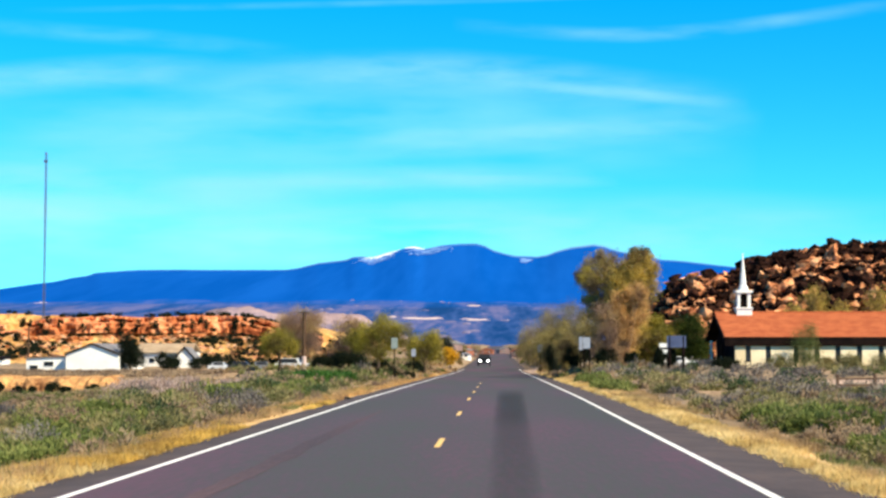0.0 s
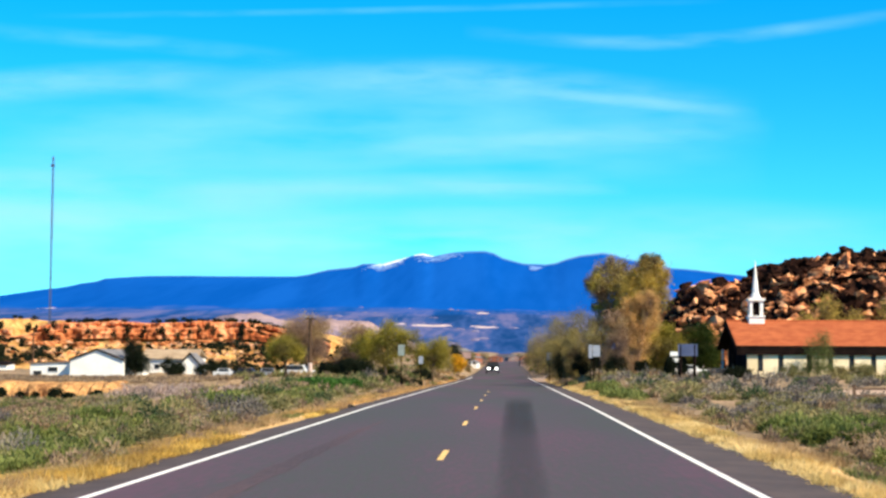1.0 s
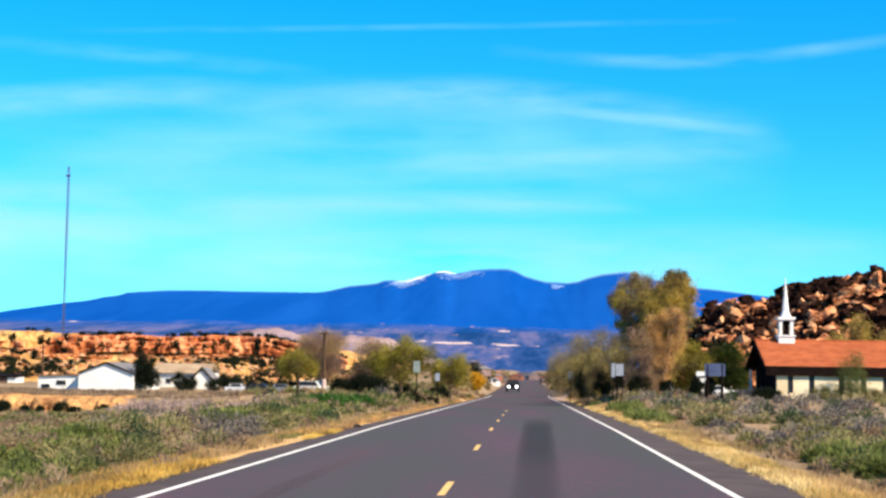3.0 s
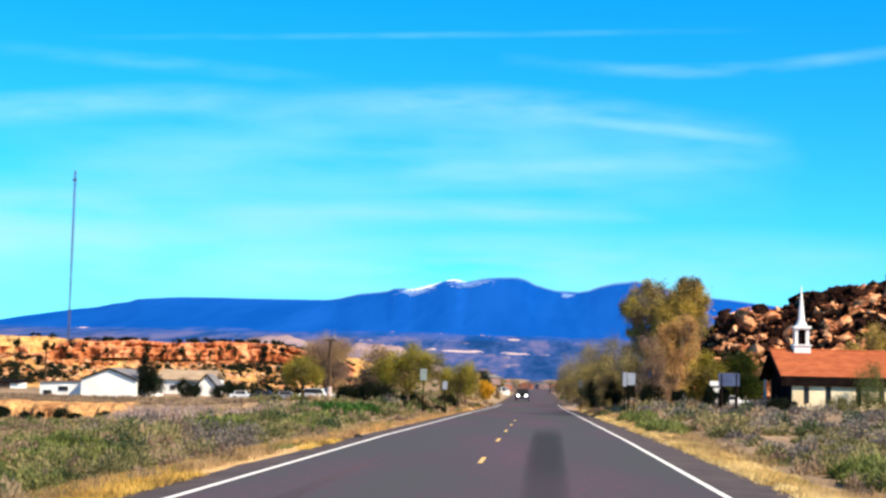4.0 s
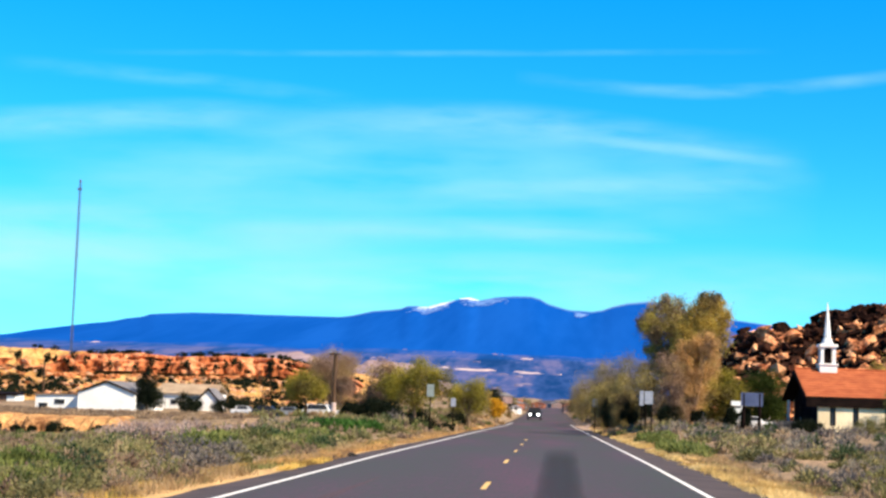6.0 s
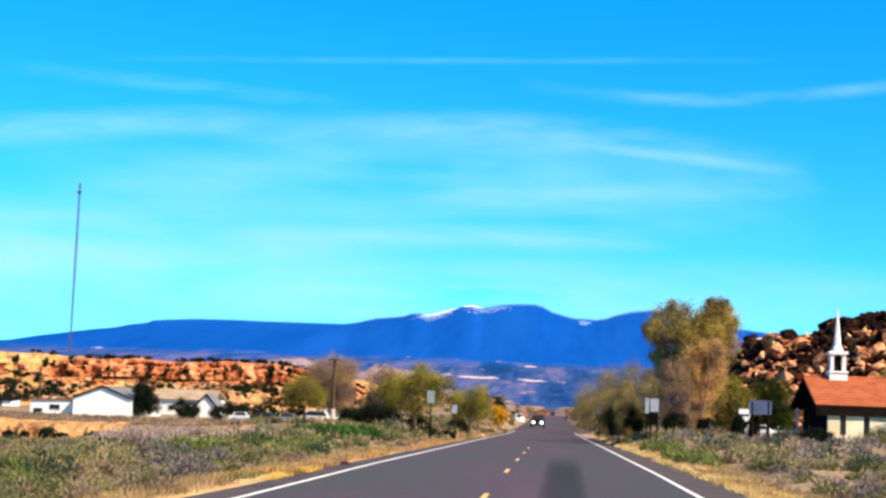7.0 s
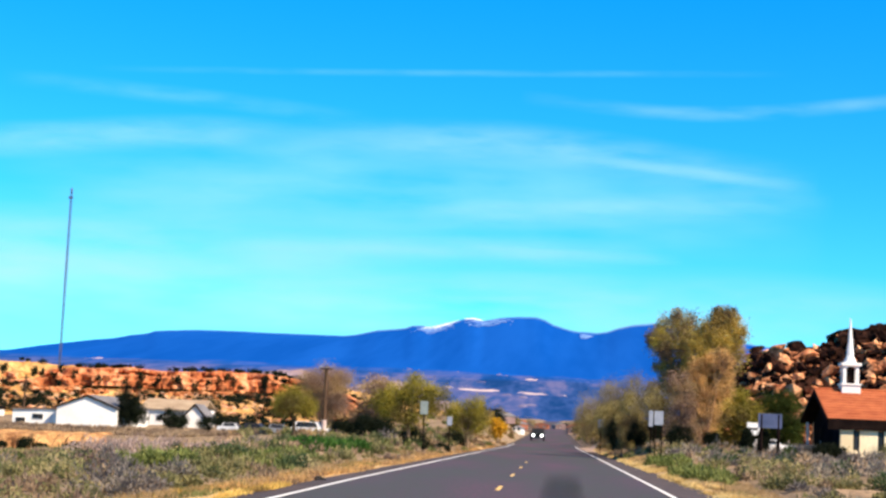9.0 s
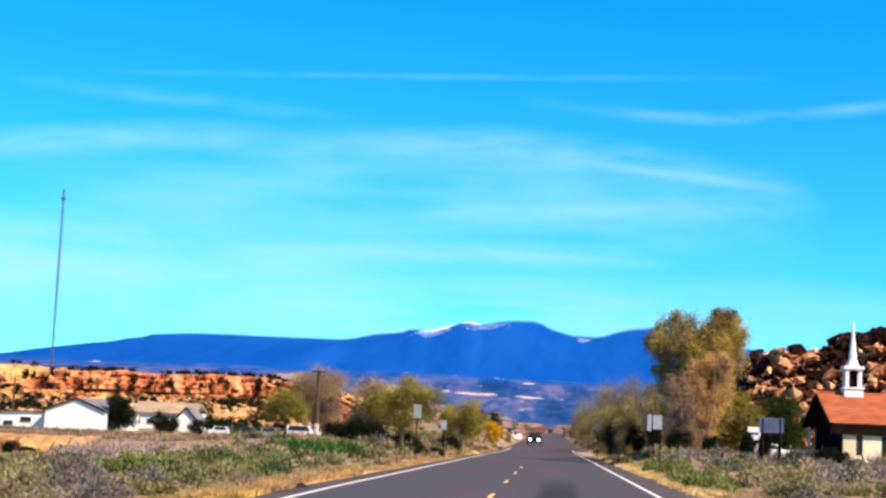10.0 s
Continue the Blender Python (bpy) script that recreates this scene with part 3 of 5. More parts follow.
LEAF_SHRUB = leaf_mat("dull_green_shrub", (0.020, 0.042, 0.022), (0.058, 0.092, 0.040), (0.125, 0.155, 0.062), 0.5)
LEAF_PALE = leaf_mat("pale_bare_brush", (0.24, 0.165, 0.145), (0.42, 0.31, 0.27), (0.56, 0.43, 0.37))
LEAF_BRUSH = leaf_mat("green_brush", (0.045, 0.07, 0.026), (0.12, 0.145, 0.047), (0.24, 0.232, 0.085), 0.35)
GRASS_DRY = leaf_mat("dry_grass", (0.19, 0.125, 0.055), (0.60, 0.37, 0.08), (0.85, 0.57, 0.15), 0.5)
BARK = mat("grey_bark", (0.11, 0.075, 0.05), (0.28, 0.20, 0.13), 1.6, 0.95, 0.8, 6, 0.1, stretch=(1, 1, 0.25))
BARK_PALE = mat("pale_bark", (0.22, 0.13, 0.075), (0.42, 0.28, 0.17), 1.6, 0.95, 0.8, 6, 0.1, stretch=(1, 1, 0.25))
BARK_DARK = mat("dark_bark", (0.04, 0.028, 0.02), (0.10, 0.07, 0.045), 1.6, 0.95, 0.8, 6, 0.1, stretch=(1, 1, 0.25))


def blades(name, tip, out, side, material, parent=None):
    """One mesh of triangles: each from the base points tip, along out, with the half width side (all arrays of 3)."""
    n = len(tip)
    v = np.stack([tip - side, tip + side, tip + out], 1).reshape(-1, 3)
    me = bpy.data.meshes.new(name)
    me.vertices.add(3 * n)
    me.vertices.foreach_set("co", v.astype(np.float32).ravel())
    me.loops.add(3 * n)
    me.loops.foreach_set("vertex_index", np.arange(3 * n, dtype=np.int32))
    me.polygons.add(n)
    me.polygons.foreach_set("loop_start", np.arange(0, 3 * n, 3, dtype=np.int32))
    me.update(calc_edges=True)
    me.materials.append(material)
    ob = new(name, me)
    ob.parent = parent
    return ob


def unit(a):
    return a / np.maximum(np.linalg.norm(a, axis=-1, keepdims=True), 1e-6)


def leaf_cloud(rs, lobes, count, size, droop=0.3, clump=0.34, clumps=26):
    """Leaves gathered in clumps inside ellipsoids (x, y, z, rx, ry, rz), thicker towards their outside."""
    vol = np.array([(l[3] * l[4] * l[5]) ** 0.75 for l in lobes])
    pos = []
    for l, k in zip(lobes, (vol / vol.sum() * count).astype(int)):
        d = unit(rs.normal(size=(clumps, 3))) * rs.uniform(0.35, 1.0, (clumps, 1)) ** 0.6
        c = np.array(l[:3]) + d * np.array(l[3:])
        w = rs.randint(0, clumps, k)
        r = np.mean(l[3:]) * clump
        pos.append(c[w] + np.clip(rs.normal(size=(k, 3)), -1.7, 1.7) * r * rs.uniform(0.5, 1.0, (k, 1)))
    pos = np.concatenate(pos)
    n = len(pos)
    out = unit(rs.normal(size=(n, 3)) + [0, 0, -droop]) * size * rs.uniform(0.6, 1.5, (n, 1))
    side = unit(np.cross(out, rs.normal(size=(n, 3)))) * size * rs.uniform(0.25, 0.5, (n, 1))
    return pos, out, side


def limb(bm, pts, r0, r1, seg=7):
    n = len(pts) - 1
    for i in range(n):
        a, b = r0 + (r1 - r0) * i / n, r0 + (r1 - r0) * (i + 1) / n
        cyl(bm, pts[i], pts[i + 1], a, b, seg)


def tree(name, x, y, lobes, leaves, material, size, label, seed, trunk_r=0.2, bark=None, stems=1, category="tree", group="", clump=0.34, z=None):
    """Trunk and limbs that reach into each lobe of the crown, and a crown of many small leaves. Lobes are in metres from the foot."""
    z = float(ground_z(x, y)) - 0.05 if z is None else z
    if leaves > 4000:
        leaves, size = int(leaves * 1.8), size * 0.74
    root = empty(name, pose(x, y, z), label, category, group)
    rs, rnd = np.random.RandomState(seed), random.Random(seed)
    bm = bmesh.new()
    for s in range(stems):
        foot = Vector((rnd.uniform(-0.3, 0.3) * (stems > 1), rnd.uniform(-0.3, 0.3) * (stems > 1), 0))
        low = min(l[2] for l in lobes)
        fork = foot + Vector((rnd.uniform(-0.15, 0.15), rnd.uniform(-0.15, 0.15), max(0.25, low * 0.55)))
        limb(bm, [foot, (foot + fork) / 2 + Vector((rnd.uniform(-.06, .06), 0, 0)), fork], trunk_r * 1.25, trunk_r * 0.8, 9)
        for l in lobes[s::stems]:
            c = Vector(l[:3])
            mid = (fork + c) / 2 + Vector((rnd.uniform(-.2, .2), rnd.uniform(-.2, .2), rnd.uniform(0, .3)))
            limb(bm, [fork, mid, c], trunk_r * 0.6, trunk_r * 0.25)
            for _ in range(5):
                tip = c + Vector((rnd.uniform(-.8, .8) * l[3], rnd.uniform(-.8, .8) * l[4], rnd.uniform(-.3, .9) * l[5]))
                limb(bm, [mid.lerp(c, rnd.random()), tip], trunk_r * 0.2, 0.012, 5)
    part("trunk", bm, bark or BARK, root)
    blades("crown", *leaf_cloud(rs, lobes, leaves, size, clump=clump), material, root)
    return root


# big cottonwood beside the church drive
tree("cottonwood_tree", 9.9, 127, [(-0.9, 0, 7.3, 1.3, 1.2, 1.15), (-0.2, 0, 8.2, 0.8, 0.9, 0.8), (-1.8, 0, 6.7, 0.85, 0.9, 1.0), (-0.6, 0.2, 5.8, 1.25, 1.0, 0.9), (0.3, 0, 6.9, 0.9, 0.9, 1.0), (-1.5, 0, 5.0, 0.7, 0.7, 0.6), (-0.9, 0.2, 4.3, 0.9, 0.8, 0.7), (-0.75, 0, 8.75, 0.35, 0.4, 0.5), (-1.75, 0, 7.9, 0.4, 0.4, 0.5), (-2.4, 0, 7.2, 0.4, 0.4, 0.5)],
     16500, LEAF_GREY_OLIVE, 0.13, "tall grey-olive cottonwood tree with open crown beside the road", 5, 0.24, BARK_PALE, stems=3, clump=0.36)
tree("cottonwood_tree", 10.6, 124, [(1.25, 0, 7.4, 1.3, 1.2, 1.25), (1.4, 0, 8.3, 0.8, 0.9, 0.75), (1.75, 0.2, 6.1, 1.0, 1.1, 1.3), (0.7, -0.3, 5.6, 1.3, 1.1, 1.2), (0.4, 0, 3.9, 1.2, 1.1, 1.3), (1.0, 0, 3.2, 0.9, 0.9, 1.2), (0.6, 0, 2.0, 0.8, 0.8, 1.0), (-0.2, 0, 6.4, 0.9, 0.8, 1.1), (-0.4, 0, 5.0, 0.9, 0.8, 0.9), (0.25, 0, 7.3, 0.7, 0.7, 0.8), (1.95, 0, 8.45, 0.4, 0.4, 0.6), (1.0, 0, 8.75, 0.4, 0.4, 0.5), (2.35, 0, 7.4, 0.4, 0.5, 0.6)],
     32000, LEAF_COTTON, 0.13, "tall tan-gold cottonwood tree with pale trunk beside the road", 8, 0.34, BARK_PALE, stems=3, clump=0.34)
tree("elm_tree", 10.7, 122.4, [(0, 0, 1.3, 0.55, 0.5, 1.1), (0.2, 0, 2.8, 0.9, 0.8, 1.2), (0.6, 0, 4.4, 1.1, 0.9, 1.2), (0.9, 0, 5.7, 0.95, 0.8, 0.9), (-0.5, 0, 4.9, 0.7, 0.7, 0.8)], 13000, LEAF_STRAW, 0.10, "pale straw-gold half-bare tree against the cottonwood", 7, 0.24, BARK_PALE)
tree("elm_tree", 9.25, 121.8, [(0, 0, 2.6, 0.9, 0.8, 1.2), (0.5, 0, 1.5, 0.8, 0.7, 1.1), (-0.2, 0, 4.1, 0.9, 0.7, 0.9), (-0.6, 0, 1.4, 0.6, 0.6, 0.9)], 8500, LEAF_MAUVE, 0.11, "bare tan-mauve tree under the cottonwood", 6, 0.16, BARK_PALE)
for i, (x, y, h, w, m) in enumerate(((5.95, 245, 6.3, 2.0, LEAF_OLIVE), (6.4, 215, 7.0, 2.2, LEAF_OLIVE), (8.2, 188, 6.8, 2.3, LEAF_OLIVE), (6.0, 160, 4.3, 1.2, LEAF_OLIVE), (6.3, 150, 4.5, 1.5, LEAF_OLIVE), (8.0, 145, 4.9, 1.6, LEAF_OLIVE), (9.0, 138, 4.9, 1.2, LEAF_OLIVE), (7.0, 143, 3.0, 1.0, LEAF_OLIVE))):
    tree("roadside_tree", x, y, [(-0.4 * w, 0, h * 0.62, 0.6 * w, w, h * 0.3), (0.45 * w, 0, h * 0.72, 0.6 * w, w, h * 0.28), (0, -0.3, h * 0.35, 0.8 * w, w, h * 0.28)],
         7000, m, 0.12, "olive tree in a roadside row before the hill", 30 + i, 0.12, group="trees along the road")
tree("juniper_tree", 16.1, 127, [(0, 0, 2.3, 1.5, 1.2, 1.5), (-0.7, 0, 1.4, 1.0, 1.0, 1.1), (0.6, 0, 1.3, 0.9, 1.0, 1.1)], 17000, LEAF_JUNIPER, 0.13, "dark green rounded juniper beside the church", 50, 0.15, BARK_DARK)
tree("poplar_bush", 13.4, 126, [(0, 0, 2.6, 1.2, 1.0, 1.5), (-0.8, 0, 1.6, 1.0, 0.8, 1.2), (0.6, 0, 1.4, 0.9, 0.8, 1.1)], 10000, LEAF_GREEN, 0.14, "yellow-green bushy young tree beside the juniper", 51, 0.1)
for i, (x, y, h, w, m) in enumerate(((22.3, 112.4, 3.7, 0.8, LEAF_BRUSH), (20.2, 112.2, 1.1, 0.6, LEAF_SAGE), (25.2, 112.4, 1.2, 0.8, LEAF_SAGE), (27.6, 112.3, 1.2, 0.9, LEAF_SAGE), (23.6, 112.0, 0.9, 0.7, LEAF_OLIVE), (30.5, 112.2, 1.3, 0.9, LEAF_SAGE))):
    tree("church_shrub", x, y, [(0, 0, h * 0.5, w, w * 0.7, h * 0.42), (0.3, 0, h * 0.2, w * 1.1, w * 0.6, h * 0.26), (-0.4, 0, h * 0.16, w, w * 0.6, h * 0.22)], 5200, m, 0.09, "olive shrub growing against the church wall", 60 + i, 0.05, group="shrubs by the church", category="shrub")
for i, (x, y, h, w) in enumerate(((27.3, 146, 3.0, 1.0), (29.4, 147, 4.2, 1.3), (31.6, 146, 3.0, 1.2), (35.0, 147, 3.4, 1.4))):
    tree("hill_tree", x, y, [(0, 0, h * 0.6, w, w, h * 0.38), (0.4, 0, h * 0.9, w * 0.7, w, h * 0.3)], 2600, LEAF_COTTON, 0.13, "tan-olive tree at the foot of the rock hill behind the church", 70 + i, 0.12, group="trees behind the church", z=float(hill_z(np.array([x]), np.array([y]))[0]) - 0.1)
# left of the road
tree("bare_tree", -17.6, 150, [(0, 0, 4.0, 2.2, 1.5, 1.5), (-0.9, 0, 2.6, 1.3, 1.2, 1.4), (0.9, 0, 2.4, 1.2, 1.1, 1.4), (0.2, 0, 2.9, 1.5, 1.2, 1.4)], 34000, LEAF_MAUVE, 0.10, "round mauve-brown leafless tree behind the utility pole", 80, 0.16)
tree("willow_tree", -16.3, 128, [(0, 0, 2.4, 1.35, 1.1, 0.85), (-0.8, 0, 1.85, 0.85, 0.9, 0.6), (0.8, 0, 1.9, 0.75, 0.9, 0.65)], 8000, LEAF_GREEN, 0.10, "low yellow-green willow tree by the parked van", 81, 0.12, BARK_DARK)
tree("field_tree", -8.0, 122, [(-0.8, 0, 2.8, 1.2, 1.1, 1.0), (0.6, 0, 3.3, 1.2, 1.1, 1.0), (1.7, 0, 2.8, 0.9, 1.0, 1.0), (-1.7, 0.2, 2.4, 0.9, 0.9, 0.9), (0, -0.3, 2.0, 1.6, 1.0, 0.7)], 15500, LEAF_GREEN, 0.11, "bright green spring tree at the edge of the field", 82, 0.14)
tree("field_tree", -10.5, 126, [(0, 0, 2.7, 1.2, 0.9, 1.3), (-0.7, 0, 1.6, 1.0, 0.8, 0.9)], 6500, LEAF_MAUVE, 0.13, "tan-green tree beside the bright green one", 83, 0.1)
tree("field_tree", -5.4, 145, [(-0.6, 0, 2.9, 1.05, 1.0, 0.95), (0.45, 0, 3.1, 1.05, 1.0, 1.0), (0.9, 0, 2.1, 0.75, 0.9, 0.9), (-0.7, 0, 2.0, 0.9, 0.9, 0.8)], 9500, LEAF_GREEN, 0.11, "olive tree close to the road edge", 84, 0.12)
def dark_bushes(rows, label, group, seed):
    for i, (x, y, w, h) in enumerate(rows):
        tree("dark_bush", x, y, [(0, 0, h * 0.55, w, w * 0.8, h * 0.5)], 4200, LEAF_DARK, 0.09, label, seed + i, 0.05, BARK_DARK, group=group, category="bush")


dark_bushes(((-11.2, 124, 0.9, 1.3), (-10.1, 123.5, 0.8, 1.2), (-12.6, 127, 0.8, 1.5), (-8.6, 118, 0.7, 0.5), (-7.0, 117, 0.9, 0.42), (-5.6, 118, 0.6, 0.4), (-10.3, 119.6, 0.9, 1.35),
             (-9.4, 119.4, 0.7, 1.25), (-11.9, 121, 0.6, 1.3), (-7.9, 124.5, 0.8, 0.9), (-6.3, 143, 0.8, 1.1)), "dense dark bush in the shade of the green trees", "bushes under the field trees", 300)
dark_bushes(((9.2, 121.5, 0.75, 1.35), (10.9, 119.5, 0.4, 1.2), (6.25, 148, 0.65, 3.0), (7.4, 140, 0.7, 2.2), (13.05, 117.2, 0.55, 1.3), (12.85, 110.5, 0.22, 1.5), (12.3, 113.5, 0.3, 1.4), (16.9, 113, 0.8, 0.7),
             (8.6, 136, 0.7, 1.9)), "dark bush among the trees and signs near the church", "bushes by the church drive", 320)
dark_bushes(((-37.6, 124.0, 0.5, 0.8), (-36.2, 124.3, 0.3, 0.55), (-35.0, 124.2, 0.3, 0.5), (-33.3, 124.2, 0.8, 0.7), (-32.4, 124.5, 0.35, 0.45), (-30.3, 124.5, 0.45, 0.6), (-29.3, 124.6, 0.3, 0.4)),
            "small dark bush at the foot of the sandy bank", "bushes at the bank", 340)
tree("golden_bush", -4.0, 172, [(-0.1, 0, 1.5, 0.6, 0.7, 0.5), (0.3, 0, 1.15, 0.55, 0.6, 0.45), (0, 0, 0.6, 0.4, 0.5, 0.4)], 2600, LEAF_GOLD, 0.13, "golden yellow bush at the roadside", 97, 0.06, category="bush", z=0.4)
tree("evergreen_tree", -32.55, 147, [(-0.4, 0, 2.2, 0.55, 0.7, 1.1), (0.0, 0, 1.6, 0.75, 0.8, 1.1), (0.6, 0, 1.1, 0.7, 0.7, 0.8), (-0.5, 0, 0.9, 0.6, 0.7, 0.9)], 9000, LEAF_DARK, 0.12, "dark evergreen between the white shed and house", 98, 0.12, BARK_DARK)
for i, (x, y, w, h) in enumerate(((-30.6, 152, 0.7, 1.5), (-29.6, 151.5, 0.7, 1.3), (-27.0, 155, 0.6, 1.5), (-26.2, 156, 0.8, 1.2))):
    tree("yard_bush", x, y, [(0, 0, h * 0.6, w, w * 0.8, h * 0.45)], 1800, LEAF_DARK, 0.11, "dark yard bush in front of the white house", 100 + i, 0.05, BARK_DARK, group="yard bushes", category="bush")


for i, x in enumerate((-27.6, -25.4, -22.6, -21.2, -19.9, -18.6, -14.3, -13.2, -12.1)):
    tree("hedge_bush", x * 1.06, 148.5 + (i % 3), [(0, 0, 0.5 + 0.12 * (i % 2), 0.75, 0.6, 0.45)], 2200, LEAF_DARK, 0.10, "low dark hedge bush along the yard", 130 + i, 0.05, BARK_DARK, group="hedge along the yard", category="bush")


def scatter(name, spots, material, label, seed, leaf=0.09, per=90, spread=1.0, upright=0.6):
    """Many low bushes as one mesh: spots are rows of x, y, width, height."""
    rs = np.random.RandomState(seed)
    pos, out, side = [], [], []
    zs = ground_z(spots[:, 0], spots[:, 1])
    for (x, y, w, h), z in zip(spots, zs):
        k = int(per * (3.6 if y < 40 else 2.3 if y < 60 else 1.0 if y < 85 else 0.55))
        d = unit(rs.normal(size=(k, 3)))
        d[:, 2] = np.abs(d[:, 2])
        r = rs.uniform(0.25, 1.0, (k, 1)) ** 0.5
        lump = 1 + 0.3 * np.sin(d[:, :1] * 5 + seed) * np.cos(d[:, 1:2] * 4 + x)
        p = np.array([x, y, z]) + d * r * lump * [w * 0.5, w * 0.5, h]
        s = leaf * (0.3 + 0.017 * max(y, 0)) * rs.uniform(0.6, 1.5, (k, 1))
        o = unit(d + rs.normal(size=(k, 3)) * 0.6 + [0, 0, upright]) * s * 1.6
        pos.append(p)
        out.append(o)
        side.append(unit(np.cross(o, rs.normal(size=(k, 3)))) * s * 0.35)
    ob = blades(name, np.concatenate(pos), np.concatenate(out), np.concatenate(side), material)
    return tagged(ob, label, "brush", kind="stuff")


def field(rs, n, near=14, far=124, inner=(2.6, 3.6), wide=1.0, power=1.0):
    """Random spots to both sides of the road within the view's fan."""
    y = near + (far - near) * rs.uniform(0, 1, n) ** power
    fan = 4 + np.abs(y) * 0.36
    left = rs.uniform(0, 1, n) < 0.55
    x = np.where(left, XL - inner[0] - rs.uniform(0, 1, n) * fan * 1.1, XR + inner[1] + rs.uniform(0, 1, n) * fan)
    keep = ~((x > 16) & (y > 110)) & ~((x < -21) & (y > 80)) & ~((x < -30) & (y > 140)) & ~((x > 17) & (y > 66) & (y < 90))
    # bare soil between the clumps, nearest the road
    bare = np.array([noise.noise((a * 0.33, b * 0.075, 2.0)) for a, b in zip(x, y)])
    keep &= (bare > np.where(x > 0, -0.30, -0.22)) | (y > 78) | (y < 12)
    patch = np.array([noise.noise((a * 0.09, b * 0.05, 5.0)) + 0.75 * noise.noise((a * 0.28, b * 0.11, 9.0)) for a, b in zip(x, y)])
    return x[keep], y[keep], patch[keep]


rs = np.random.RandomState(21)
x, y, pt = field(rs, 3200, far=190, power=1.15)
w = rs.uniform(0.45, 1.0, len(x)) + 0.9 * rs.uniform(0, 1, len(x)) ** 3
spots = np.stack([x, y, w, w * rs.uniform(0.26, 0.46, len(x))], 1)
scatter("sagebrush", spots[pt > np.where(x < 0, np.where(y > 60, -0.24, -0.42), 0.02)], LEAF_SAGE, "grey-green sagebrush covering the field", 1, leaf=0.055, per=170, upright=0.2)
scatter("grey_brush", spots[(pt <= 0.02) & (x > 0) & (y > 52)], LEAF_GREY, "dull grey-purple brush before the church", 6, leaf=0.055, per=170, upright=0.2)
scatter("dry_brush", spots[((pt <= np.where(y > 60, -0.24, -0.42)) & (x < 0)) | ((pt <= 0.02) & (x > 0) & (y <= 52))], LEAF_DRY, "dry purplish tan brush in the field", 2, leaf=0.055, per=150, upright=0.2)
x, y, pt = field(rs, 1700, far=190)
w = rs.uniform(0.4, 1.1, len(x))
spots = np.stack([x, y, w, w * rs.uniform(0.3, 0.55, len(x))], 1)
scatter("green_brush", spots[(pt > -0.08) & ((x < 0) | (np.arange(len(x)) % 6 == 0))], LEAF_BRUSH, "low green brush between the sage", 3, leaf=0.055, per=190, upright=0.3)
x, y, pt = field(rs, 1500, far=190, inner=(1.4, 2.0))
spots = np.stack([x, y, rs.uniform(0.25, 0.6, len(x)), rs.uniform(0.15, 0.4, len(x))], 1)
scatter("tall_dry_grass", spots, LEAF_DRY, "tan bunch grass between the bushes", 4, leaf=0.06, per=46, upright=1.2)
x, y, pt = field(rs, 2600, near=110, far=330, inner=(0.9, 1.6))
x = np.where(x < 0, np.maximum(x, -22), np.minimum(x, 20))
w = rs.uniform(0.4, 1.1, len(x))
spots = np.stack([x, y, w, w * rs.uniform(0.3, 0.5, len(x))], 1)
for k, (material, label) in enumerate(((LEAF_DRY, "dry brush along the far road"), (LEAF_BRUSH, "green brush along the far road"), (LEAF_TAN, "tan grass along the far road"))):
    scatter("roadside_brush", spots[k::3], material, label, 40 + k, leaf=0.05, per=110, upright=0.5)
# single larger shrubs
x, y, pt = field(rs, 190, near=26, far=118)
w = rs.uniform(0.9, 1.6, len(x))
spots = np.stack([x, y, w, w * rs.uniform(0.38, 0.55, len(x))], 1)
scatter("green_shrubs", spots[::2], LEAF_SHRUB, "rounded dull green shrubs in the field", 81, leaf=0.05, per=480, upright=0.3)
rest = spots[1::2]
scatter("grey_shrubs", rest[rest[:, 0] > 0], LEAF_GREY, "rounded grey-mauve shrubs before the church", 82, leaf=0.05, per=420, upright=0.3)
scatter("tan_shrubs", rest[rest[:, 0] < 0][::2], LEAF_MAUVE, "rounded dry tan shrubs in the field", 83, leaf=0.05, per=420, upright=0.3)
scatter("mauve_shrubs", rest[rest[:, 0] < 0][1::2], LEAF_GREY, "grey-mauve leafless shrubs in the field", 84, leaf=0.05, per=420, upright=0.4)
# thick green growth in single patches
for i, (x0, y0, rx, ry, k) in enumerate(((9.3, 42, 1.5, 4.5, 120), (-8.2, 27.5, 2.2, 4, 90), (-7.4, 32, 0.8, 4, 26), (9.0, 30, 1.0, 4, 20), (-9.1, 95, 1.7, 5, 120), (-8.0, 74, 1.0, 6, 26), (-11.5, 70, 1.6, 5, 34), (-10.2, 44, 1.6, 4, 44), (-14.5, 58, 2.0, 4, 40), (-17.5, 76, 2.4, 5, 40), (-11.5, 51.4, 0.9, 1.5, 14), (6.5, 78, 0.6, 8, 40), (6.7, 97, 0.7, 6, 30), (13.5, 46, 1.2, 4, 12))):
    a, r = rs.uniform(0, 6.28, k), rs.uniform(0, 1, k) ** 0.5
    spots = np.stack([x0 + rx * r * np.cos(a), y0 + ry * r * np.sin(a), rs.uniform(0.5, 0.9, k), rs.uniform(0.2, 0.42, k)], 1)
    scatter("green_thicket", spots, LEAF_WEED if y0 > 90 and x0 < 0 else LEAF_MEADOW, "patch of fresh green weeds", 10 + i, leaf=0.065, per=200, upright=0.7)


